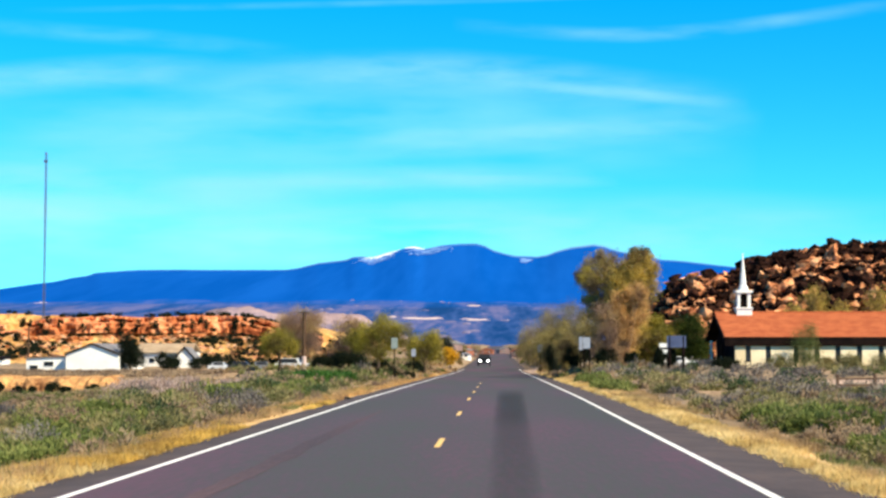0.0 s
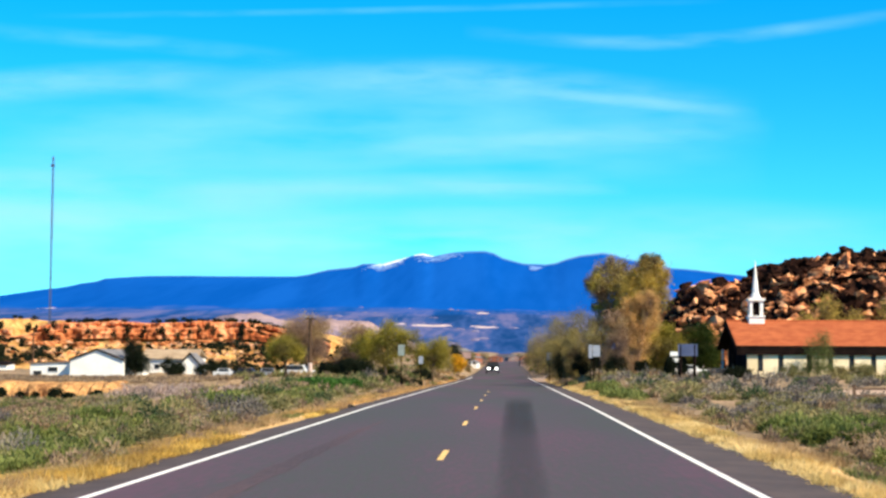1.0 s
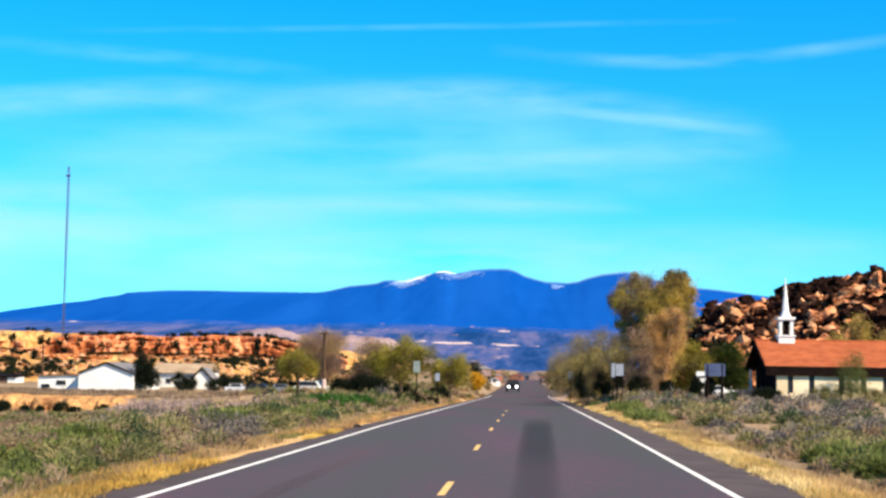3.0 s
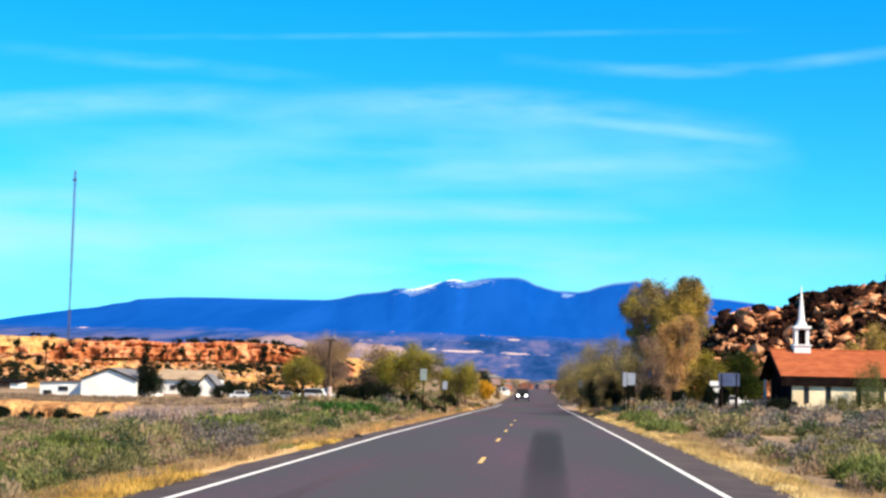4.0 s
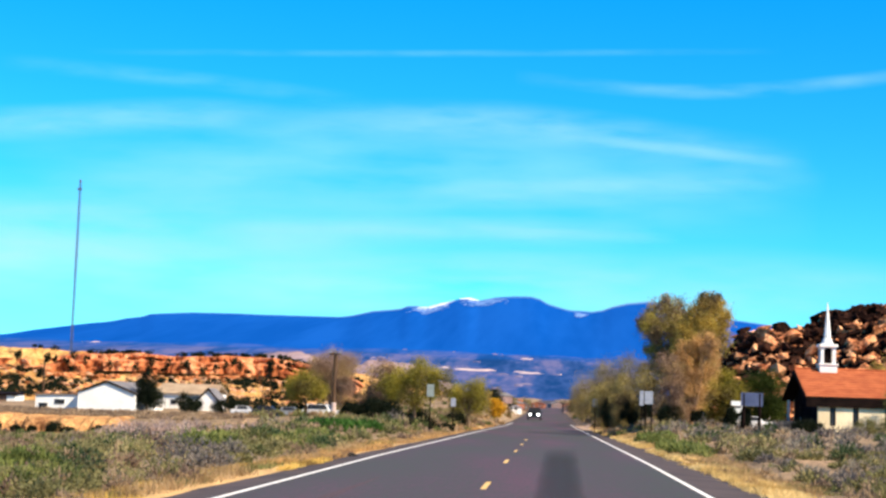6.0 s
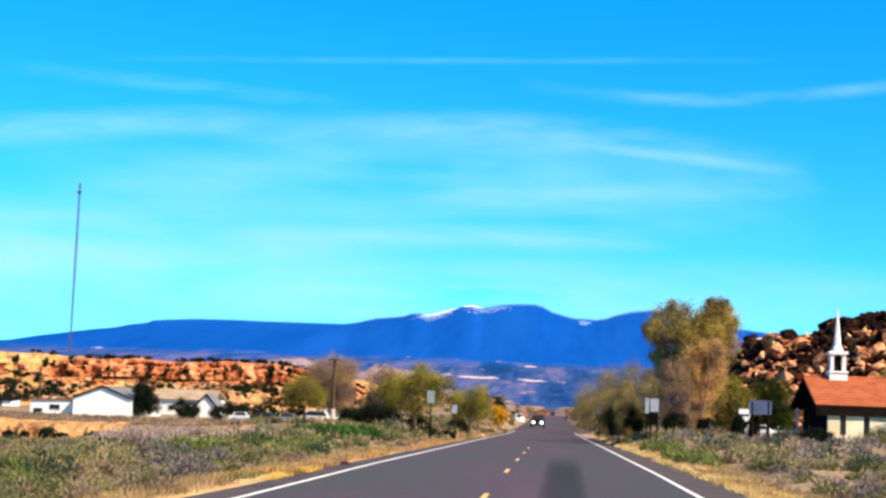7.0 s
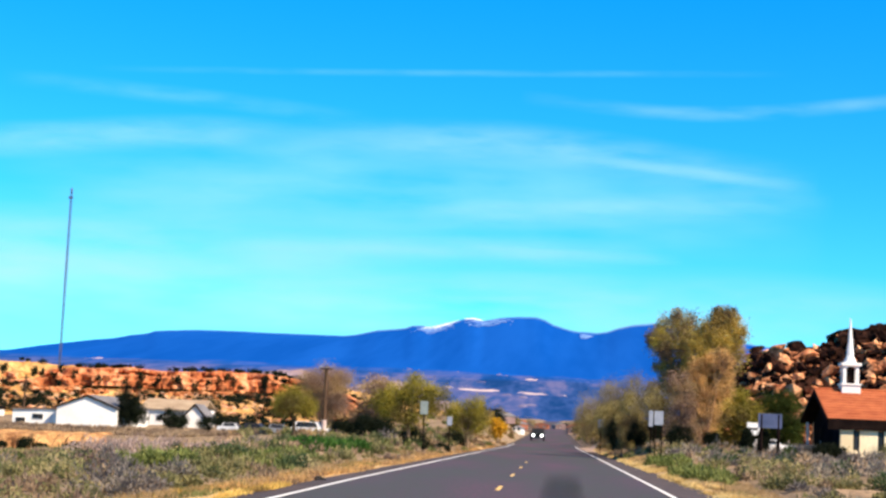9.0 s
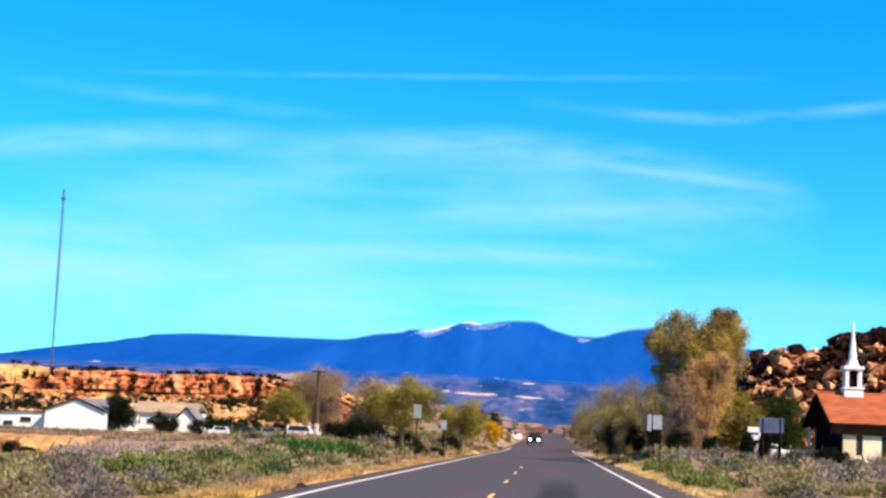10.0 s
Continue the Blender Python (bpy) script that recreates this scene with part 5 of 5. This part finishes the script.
part("end_wall", box(bmesh.new(), 0.523, 1.35, -0.05, 2.6, -0.4, 0.95), WHITE_WALL, hut, "white painted end")
part("roof", quad_slab(bmesh.new(), (-2.8, -0.25, 1.02), (1.45, -0.25, 1.02), (1.45, 2.7, 1.25), (-2.8, 2.7, 1.25), 0.14), TRIM_DARK, hut, "dark brown roof")
part("door", box(bmesh.new(), -1.2, -0.6, -0.05, -0.003, -0.1, 0.85), TRIM_DARK, hut)
# low house: a long wing and a gabled front
wing = empty("farm_house", pose(-32.2, 160, 0.35), "low white house with tan roof behind dark bushes", "house")
part("wall", box(bmesh.new(), -2.9, 2.7, 0, 5, -0.4, 1.55), WHITE_WALL, wing)
part("roof", quad_slab(bmesh.new(), (-3.1, -0.3, 1.52), (2.9, -0.3, 1.52), (2.7, 2.5, 2.45), (-2.9, 2.5, 2.45), 0.1), ROOF_TAN, wing, "tan shingle roof")
part("roof", quad_slab(bmesh.new(), (2.9, 5.3, 1.52), (-3.1, 5.3, 1.52), (-2.9, 2.5, 2.45), (2.7, 2.5, 2.45), 0.1), ROOF_TAN, wing)
for x in (-2.3, -1.2):
    o = part("window", box(bmesh.new(), x - 0.3, x + 0.3, -0.05, -0.003, 0.45, 1.0), WHITE_PAINT, wing)
    part("pane", box(bmesh.new(), x - 0.25, x + 0.25, -0.07, -0.053, 0.5, 0.95), GLASS_DARK, o)
gable_house("porch_wing", -30.3, -28.5, 156.2, 159.6, 0.4, 1.4, 2.35, WHITE_WALL, ROOF_GREY, "white gabled front of the farm house", over=0.15, rake=TRIM_DARK)

# the town along the road ahead
rnd = random.Random(8)
TOWN_WALLS = [mat("town_wall_a", (0.19, 0.12, 0.115), (0.28, 0.19, 0.175), 0.4, 0.9, 0.1, 8), mat("town_wall_b", (0.24, 0.08, 0.05), (0.36, 0.14, 0.08), 0.4, 0.9, 0.1, 8), mat("town_wall_c", (0.16, 0.10, 0.075), (0.24, 0.155, 0.12), 0.4, 0.9, 0.1, 8)]
TOWN_ROOFS = [ROOF_GREY, ROOF_RED, ROOF_RED, ROOF_GREY]
for i, (x, y, w, h) in enumerate(((-10.5, 360, 3.2, 2.0), (-8.5, 410, 4, 2.2), (-14.5, 430, 4, 2.4), (-7.5, 480, 5, 2.6), (-3.0, 545, 6, 2.8), (7.5, 500, 5, 2.4), (11.5, 440, 4, 2.4), (9.0, 400, 3, 2.0), (14.0, 390, 4, 2.3), (12.0, 340, 3.4, 2.1), (-19.0, 470, 6, 2.6), (17.0, 480, 5, 2.6), (4.5, 570, 7, 3.0), (-11.0, 560, 7, 3.0), (-6.2, 345, 2.4, 2.0), (-9.0, 310, 3.2, 2.2), (9.4, 330, 3.2, 2.4), (-5.8, 450, 4, 3.4), (6.6, 450, 4, 3.4))):
    z, w, h = float(ground_z(x, y)), w * 0.8, h * 0.7
    gable_house("town_house", x - w / 2, x + w / 2, y, y + 6, z, z + h * 0.65, z + h, WHITE_WALL if i in (14, 16) else TOWN_WALLS[i % 3], TOWN_ROOFS[rnd.randrange(4)], "small far house in the town ahead",
                [(-w * 0.22, 0.5, 1.0, 0.5, "window"), (w * 0.22, 0.5, 1.0, 0.5, "window")], turn=rnd.uniform(-25, 25), group="town houses")
for i in range(120):
    y = rnd.uniform(180, 560)
    x = 0.2 + rnd.choice((-1, 1)) * (rnd.uniform(5.6, 11) if i % 3 else rnd.uniform(8, 30))
    h = rnd.uniform(0.9, 2.2) + (y - 180) * 0.004
    tree("town_tree", x, y, [(0, 0, h * 0.55, h * 0.5, h * 0.45, h * 0.42)], 420, rnd.choice((LEAF_OLIVE, LEAF_DARK, LEAF_COTTON, LEAF_DRY, LEAF_GOLD if i % 9 == 0 else LEAF_DARK)), 0.22, "small far tree among the town houses", 200 + i, 0.07, BARK_DARK, group="town trees")

# ---- poles, mast, signs, fence ----
pole = empty("utility_pole", pose(-14.95, 133, 0.3), "brown wooden utility pole with short crossarm in the field", "utility pole")
part("pole", cyl(bmesh.new(), (0, 0, -0.3), (0, 0, 5.05), 0.17, 0.12, 10), WOOD_POLE, pole)
part("crossarm", box(bmesh.new(), -0.45, 0.45, -0.2, -0.13, 4.75, 4.87, 0.01), WOOD_POLE, pole)
for x in (-0.38, 0.0, 0.38):
    part("insulator", cyl(bmesh.new(), (x, -0.165, 4.87), (x, -0.165, 5.0), 0.04, 0.025, 8), STEEL, pole)
part("guard", cyl(bmesh.new(), (0, 0, 0), (0, 0, 1.2), 0.185, 0.18, 10), FADED_PINK, pole, "faded pinkish white foot")
thin = empty("utility_pole", pose(-47.3, 165, 0.5), "thin brown utility pole before the bluff", "utility pole")
part("pole", cyl(bmesh.new(), (0, 0, -0.3), (0, 0, 4.0), 0.11, 0.08, 8), WOOD_POLE, thin)
part("crossarm", box(bmesh.new(), -0.4, 0.4, -0.15, -0.09, 3.65, 3.74), WOOD_POLE, thin)

mast = empty("radio_mast", pose(-61.1, 219, 6.9), "thin dark lattice radio mast on the bluff", "mast")
for k in range(3):
    a = k * 2.094
    part("leg", cyl(bmesh.new(), (0.15 * math.cos(a), 0.15 * math.sin(a), -0.5), (0.13 * math.cos(a), 0.13 * math.sin(a), 22.2), 0.045, 0.036, 6), MAST_PAINT, mast)
for i in range(54):
    bm = bmesh.new()
    for k in range(3):
        a, b = k * 2.094, (k + 1) * 2.094
        cyl(bm, (0.14 * math.cos(a), 0.14 * math.sin(a), i * 0.41), (0.14 * math.cos(b), 0.14 * math.sin(b), i * 0.41 + 0.4), 0.012, 0.012, 4)
    part("brace", bm, MAST_PAINT, mast)
part("beacon", cyl(bmesh.new(), (0, 0, 22.2), (0, 0, 22.6), 0.16, 0.12, 8), MAST_PAINT, mast)
part("antenna", box(bmesh.new(), -0.28, 0.28, -0.2, -0.12, 21.2, 21.5), MAST_PAINT, mast)


def sign(name, x, y, z0, z1, w, face, label, posts=1, bars=(), post_mat=None, r=0.035, back=None):
    """A flat sign on posts, facing -y, with plain bars where its writing is."""
    g = float(ground_z(x, y))
    root = empty(name, pose(x, y, g), label, "sign")
    part("panel", box(bmesh.new(), -w / 2, w / 2, -0.03, 0.0, z0 - g, z1 - g, 0.008), face, root)
    for i in range(posts):
        px = 0 if posts == 1 else (-0.36 + 0.72 * i) * w
        part("post", cyl(bmesh.new(), (px, 0.04, -0.3), (px, 0.04, z1 - g - 0.05), r, r, 8), post_mat or STEEL, root)
    for bz, bw, bh in bars:
        part("print_bar", box(bmesh.new(), -bw / 2 * w, bw / 2 * w, -0.036, -0.031, z0 - g + bz, z0 - g + bz + bh), INK, root)
    return root


sign("road_sign", 7.3, 114, 2.06, 2.86, 0.52, SIGN_WHITE, "white rectangular road sign on two dark posts", 2, (), TRIM_DARK)
sign("road_sign", 7.14, 119, 1.98, 2.95, 0.26, SIGN_WHITE, "white road sign on a single dark post behind another", 1, (), TRIM_DARK)
sign("road_sign", 5.0, 150, 1.9, 2.55, 0.45, SIGN_WHITE, "small white road sign on a single post", 1, (), TRIM_DARK)
sign("road_sign", -5.8, 107, 2.02, 2.74, 0.42, SIGN_DULL, "dull grey-green road sign on a single post before the tree", 1, (), TRIM_DARK)
sign("road_sign", -5.16, 119, 1.5, 2.05, 0.32, SIGN_WHITE, "small bright white sign on a post", 1, (), TRIM_DARK)
sign("notice_board", 13.15, 110, 2.12, 2.92, 1.30, SIGN_BLUE, "large blue-grey sign on two dark posts", 2, (), TRIM_DARK, 0.09)
sign("notice_board", 12.86, 115, 1.72, 2.45, 0.75, WHITE_PAINT, "small white notice board near the church drive", 2, ((0.28, 0.7, 0.15),), TRIM_DARK)

fence = empty("wooden_fence", pose(15.2, 68, 0), "low grey wooden rail fence beside the church field", "fence")
for i in range(8):
    x = i * 1.55
    g = float(ground_z(15.2 + x, 68))
    part("post", box(bmesh.new(), x - 0.06, x + 0.06, -0.06, 0.06, g - 0.3, g + 0.70 + 0.06 * math.sin(i * 2.3), 0.01), FENCE_WOOD, fence)
    if i < 7:
        for h in (0.30, 0.58):
            part("rail", quad_slab(bmesh.new(), (x + 0.06, -0.03, g + h), (x + 1.49, -0.03, g + h - 0.02 * (i % 3)), (x + 1.49, 0.03, g + h - 0.02 * (i % 3)), (x + 0.06, 0.03, g + h), 0.09), FENCE_WOOD, fence)


# ---- vehicles ----
def wheel(parent, x, y, r, w):
    t = part("wheel", cyl(bmesh.new(), (x - w / 2, y, r), (x + w / 2, y, r), r, r, 18), RUBBER, parent)
    part("rim", cyl(bmesh.new(), (x - w / 2 - 0.012, y, r), (x + w / 2 + 0.012, y, r), r * 0.58, r * 0.58, 12), CHROME, t)


def vehicle(name, m, paint, label, w, length, belt, top, cab, lit=False, category="car"):
    """A vehicle along y with its front at -y: lower body, cabin from cab[0] to cab[1], glass, lamps, bumpers, wheels."""
    root = empty(name, m, label, category)
    h, r = w / 2, 0.34
    bm = bmesh.new()
    prism(bm, [(-h, 0.32), (h, 0.32), (h, belt - 0.08), (h - 0.10, belt), (-h + 0.10, belt), (-h, belt - 0.08)], -length / 2 + 0.08, length / 2)
    bmesh.ops.bevel(bm, geom=list(bm.edges), offset=0.05, segments=2, affect="EDGES")
    part("body", bm, paint, root)
    y0, y1 = cab
    bm = bmesh.new()
    lo = [(-h + 0.08, y0, belt - 0.01), (h - 0.08, y0, belt - 0.01), (h - 0.08, y1, belt - 0.01), (-h + 0.08, y1, belt - 0.01)]
    hi = [(-h + 0.26, y0 + 0.55, top), (h - 0.26, y0 + 0.55, top), (h - 0.26, y1 - 0.2, top), (-h + 0.26, y1 - 0.2, top)]
    a, b = [bm.verts.new(p) for p in lo], [bm.verts.new(p) for p in hi]
    bm.faces.new(a[::-1]), bm.faces.new(b)
    for i in range(4):
        bm.faces.new((a[i], a[(i + 1) % 4], b[(i + 1) % 4], b[i]))
    bmesh.ops.recalc_face_normals(bm, faces=bm.faces)
    bmesh.ops.bevel(bm, geom=list(bm.edges), offset=0.04, segments=2, affect="EDGES")
    part("cabin", bm, paint, root)
    for i, nm in ((0, "windscreen"), (1, "side_window"), (2, "rear_window"), (3, "side_window")):
        q = [Vector(lo[i]), Vector(lo[(i + 1) % 4]), Vector(hi[(i + 1) % 4]), Vector(hi[i])]
        c = sum(q, Vector()) / 4
        n = (q[1] - q[0]).cross(q[3] - q[0]).normalized()
        q = [c + (p - c) * 0.82 + n * 0.022 for p in q]
        part(nm, quad_slab(bmesh.new(), *q, 0.02), GLASS_DARK, root)
    for s in (-1, 1):
        x, lz = s * (h - (0.46 if lit else 0.42)), belt - (0.36 if lit else 0.22)
        part("headlight", cyl(bmesh.new(), (x, -length / 2 + 0.02, lz), (x, -length / 2 + 0.12, lz), 0.175 if lit else 0.10, 0.175 if lit else 0.10, 14), LAMP if lit else STEEL, root)
        part("mirror", box(bmesh.new(), min(s * h, s * (h + 0.16)), max(s * h, s * (h + 0.16)), y0 + 0.3, y0 + 0.4, belt, belt + 0.16, 0.02), paint, root)
        for y in (-length / 2 + 0.85, length / 2 - 0.9):
            wheel(root, s * (h - 0.11), y, r, 0.22)
    part("grille", box(bmesh.new(), -h + 0.46, h - 0.46, -length / 2 + 0.03, -length / 2 + 0.1, belt - 0.36, belt - 0.10, 0.01), TRIM_DARK, root)
    part("bumper", box(bmesh.new(), -h + 0.02, h - 0.02, -length / 2 - 0.02, -length / 2 + 0.14, 0.36, 0.54, 0.02), paint, root)
    return root


vehicle("pickup_truck", pose(-1.35, 287, float(road_z(287)) + 0.004) @ Matrix.Diagonal((1.1, 1.1, 1.05, 1)), CAR_DARK, "dark pickup truck with bright headlights coming up the road", 2.15, 5.4, 1.15, 1.95, (-0.9, 1.2), True, "truck")
vehicle("parked_van", pose(-16.2, 135.5, float(ground_z(-16.2, 135.5)) - 0.1, 0, 0, 82) @ Matrix.Scale(0.6, 4), CAR_WHITE, "white van parked under the willow tree", 1.8, 4.6, 1.05, 1.75, (-1.4, 2.0))
vehicle("parked_car", pose(-24.0, 146, float(ground_z(-24, 146)) - 0.1, 0, 0, 80) @ Matrix.Scale(0.56, 4), CAR_WHITE, "white car parked in the yard beyond the field", 1.75, 4.2, 0.95, 1.45, (-1.0, 1.5))
vehicle("parked_car", pose(-21.6, 143, float(ground_z(-21.6, 143)) - 0.1, 0, 0, 84) @ Matrix.Scale(0.6, 4), CAR_DARK, "black car parked in the yard beyond the field", 1.75, 4.2, 0.95, 1.45, (-1.0, 1.5))
vehicle("parked_car", pose(-19.4, 141, float(ground_z(-19.4, 141)) - 0.1, 0, 0, 95) @ Matrix.Scale(0.56, 4), CAR_GREY, "grey car parked in the yard beyond the field", 1.75, 4.2, 0.95, 1.45, (-1.0, 1.5))
vehicle("parked_car", pose(14.05, 116.5, float(ground_z(14.05, 116.5)) - 0.05, 0, 0, 88) @ Matrix.Scale(0.64, 4), CAR_WHITE, "white sedan parked beside the church", 1.8, 4.6, 0.95, 1.42, (-1.0, 1.5))
vehicle("parked_car", pose(16.1, 114.6, float(ground_z(16.1, 114.6)) - 0.05, 0, 0, 92) @ Matrix.Scale(0.5, 4), CAR_DARK, "dark car parked between the church and the sign", 1.75, 4.2, 0.95, 1.45, (-1.0, 1.5))


# scrap of tyre lying at the edge of the shoulder
scrap = empty("tyre_scrap", pose(-4.46, 59.0, float(road_z(59)) - 0.03, 0, 0, 25), "black curled scrap of tyre lying on the road shoulder", "debris")
bm = bmesh.new()
prism(bm, [(-0.10, 0.0), (0.10, 0.0), (0.105, 0.03), (0.06, 0.075), (0.01, 0.095), (-0.05, 0.08), (-0.095, 0.04)], -0.07, 0.07)
bmesh.ops.bevel(bm, geom=list(bm.edges), offset=0.012, segments=2, affect="EDGES")
part("tread", bm, RUBBER, scrap)
part("belt_strip", box(bmesh.new(), 0.06, 0.17, -0.05, 0.03, 0.0, 0.03, 0.006), RUBBER, scrap)


# ---- clouds: thin cirrus streaks, far behind everything ----
def cloud_mat(name, strength, grain, tone=(0.34, 0.86, 1.0)):
    m = bpy.data.materials.new(name)
    m.use_nodes = True
    n, l = m.node_tree.nodes, m.node_tree.links
    n.remove(n["Principled BSDF"])
    co = n.new("ShaderNodeTexCoord")
    sep = n.new("ShaderNodeSeparateXYZ")
    l.new(co.outputs["UV"], sep.inputs["Vector"])

    def fade(sock, power):
        a = n.new("ShaderNodeMath")
        a.operation = "MULTIPLY_ADD"
        a.inputs[1].default_value, a.inputs[2].default_value = math.pi, 0.0
        l.new(sock, a.inputs[0])
        s = n.new("ShaderNodeMath")
        s.operation = "SINE"
        l.new(a.outputs[0], s.inputs[0])
        p = n.new("ShaderNodeMath")
        p.operation = "POWER"
        p.inputs[1].default_value = power
        l.new(s.outputs[0], p.inputs[0])
        return p.outputs[0]

    mp, nz = n.new("ShaderNodeMapping"), n.new("ShaderNodeTexNoise")
    mp.inputs["Scale"].default_value = (0.0035 * grain, 1, 0.016 * grain)
    mp.inputs["Rotation"].default_value = (0, radians(4), 0)
    l.new(co.outputs["Object"], mp.inputs["Vector"])
    l.new(mp.outputs["Vector"], nz.inputs["Vector"])
    nz.inputs["Scale"].default_value, nz.inputs["Detail"].default_value = 1.0, 6
    rg = n.new("ShaderNodeMapRange")
    rg.inputs["From Min"].default_value, rg.inputs["From Max"].default_value = 0.28, 0.75
    l.new(nz.outputs["Fac"], rg.inputs["Value"])
    m1, m2, m3 = (n.new("ShaderNodeMath") for _ in range(3))
    for q in (m1, m2, m3):
        q.operation = "MULTIPLY"
    l.new(fade(sep.outputs["X"], 0.9), m1.inputs[0])
    l.new(fade(sep.outputs["Y"], 1.6), m1.inputs[1])
    l.new(m1.outputs[0], m2.inputs[0])
    l.new(rg.outputs["Result"], m2.inputs[1])
    l.new(m2.outputs[0], m3.inputs[0])
    m3.inputs[1].default_value = strength
    em, tr, mx = n.new("ShaderNodeEmission"), n.new("ShaderNodeBsdfTransparent"), n.new("ShaderNodeMixShader")
    em.inputs["Color"].default_value, em.inputs["Strength"].default_value = (*tone, 1), 0.56
    l.new(m3.outputs[0], mx.inputs["Fac"])
    l.new(tr.outputs["BSDF"], mx.inputs[1])
    l.new(em.outputs["Emission"], mx.inputs[2])
    l.new(mx.outputs["Shader"], n["Material Output"].inputs["Surface"])
    return m


CIRRUS, VEIL = cloud_mat("cirrus", 0.66, 1.0, (0.44, 0.87, 1.0)), cloud_mat("cirrus_veil", 0.85, 0.5)
LOW_VEIL = cloud_mat("low_cirrus_veil", 0.78, 0.5, (0.54, 0.90, 1.0))


THIN_CIRRUS = cloud_mat("thin_cirrus", 0.44, 1.2, (0.44, 0.87, 1.0))
FAINT = cloud_mat("faint_cirrus", 0.30, 1.4)


def streak(pts, width, material, y, label):
    """A ribbon of cloud along points (x, z), its width in metres at the middle."""
    n = 40
    xs = np.linspace(pts[0][0], pts[-1][0], n)
    px, pz = [p[0] for p in pts], [p[1] for p in pts]
    zs = np.interp(xs, px, pz)
    for _ in range(30):
        zs[1:-1] = (zs[:-2] + zs[2:]) / 2
    v, f, uv = [], [], []
    for i in range(n):
        for j in range(5):
            v.append((xs[i], y, zs[i] + (j / 4 - 0.5) * width))
            uv.append((0.001 + 0.998 * i / (n - 1), 0.001 + 0.998 * j / 4))
            if i and j:
                k = i * 5 + j
                f.append((k - 6, k - 1, k, k - 5))
    ob = mesh_ob("cirrus_cloud", v, f, material)
    lay = ob.data.uv_layers.new(name="UVMap")
    for lp in ob.data.loops:
        lay.data[lp.index].uv = uv[lp.vertex_index]
    ob.visible_shadow = False
    return tagged(ob, label, "cloud", kind="structure")


streak([(-1300, 940), (-560, 948), (-30, 960), (600, 978)], 26, FAINT, 4300, "thin straight cirrus streak high in the sky")
streak([(-120, 895), (200, 862), (391, 850), (628, 878), (900, 918), (1150, 955)], 52, THIN_CIRRUS, 4302, "thin bent cirrus streak")
streak([(-1900, 710), (-1462, 734), (-1161, 767), (-935, 776), (-640, 760)], 120, CIRRUS, 4304, "broad white cirrus band")
streak([(-1560, 912), (-1343, 895), (-863, 856), (-500, 815)], 64, FAINT, 4306, "faint slanting cirrus streak")
streak([(-820, 740), (-169, 780), (151, 740), (407, 700), (680, 670)], 150, CIRRUS, 4308, "long white cirrus band bending down")
streak([(-60, 752), (151, 728), (407, 698), (680, 672)], 46, CIRRUS, 4309, "bright lower edge of a cirrus band")
streak([(-560, 548), (-117, 580), (259, 606), (720, 630)], 110, CIRRUS, 4310, "wide faint cirrus band")
streak([(-980, 445), (-571, 470), (-114, 474), (270, 476)], 100, LOW_VEIL, 4312, "pale cirrus streak above the mountains")
streak([(-2300, 400), (-1108, 430), (-300, 400)], 420, LOW_VEIL, 4314, "pale veil of cirrus low over the horizon")
streak([(-1600, 620), (-500, 640), (700, 560)], 380, VEIL, 4316, "pale veil of cirrus across the sky")
streak([(-1900, 300), (0, 330), (1500, 290)], 300, LOW_VEIL, 4320, "pale veil of cirrus behind the mountain crest")
streak([(-330, 340), (-200, 345), (-40, 350)], 26, CIRRUS, 4318, "small cirrus wisp")
streak([(-330, 466), (-100, 470), (80, 472), (330, 468)], 42, CIRRUS, 4322, "thin bright cirrus line above the mountains")
streak([(-700, 452), (-480, 476), (-260, 482)], 70, FAINT, 4321, "soft cirrus tuft above the mountains")
streak([(-300, 566), (-60, 582), (259, 606), (700, 628)], 46, FAINT, 4324, "thin bright edge of a cirrus band")
streak([(-1800, 716), (-1462, 736), (-1161, 768), (-880, 776)], 60, FAINT, 4303, "bright core of a cirrus band")
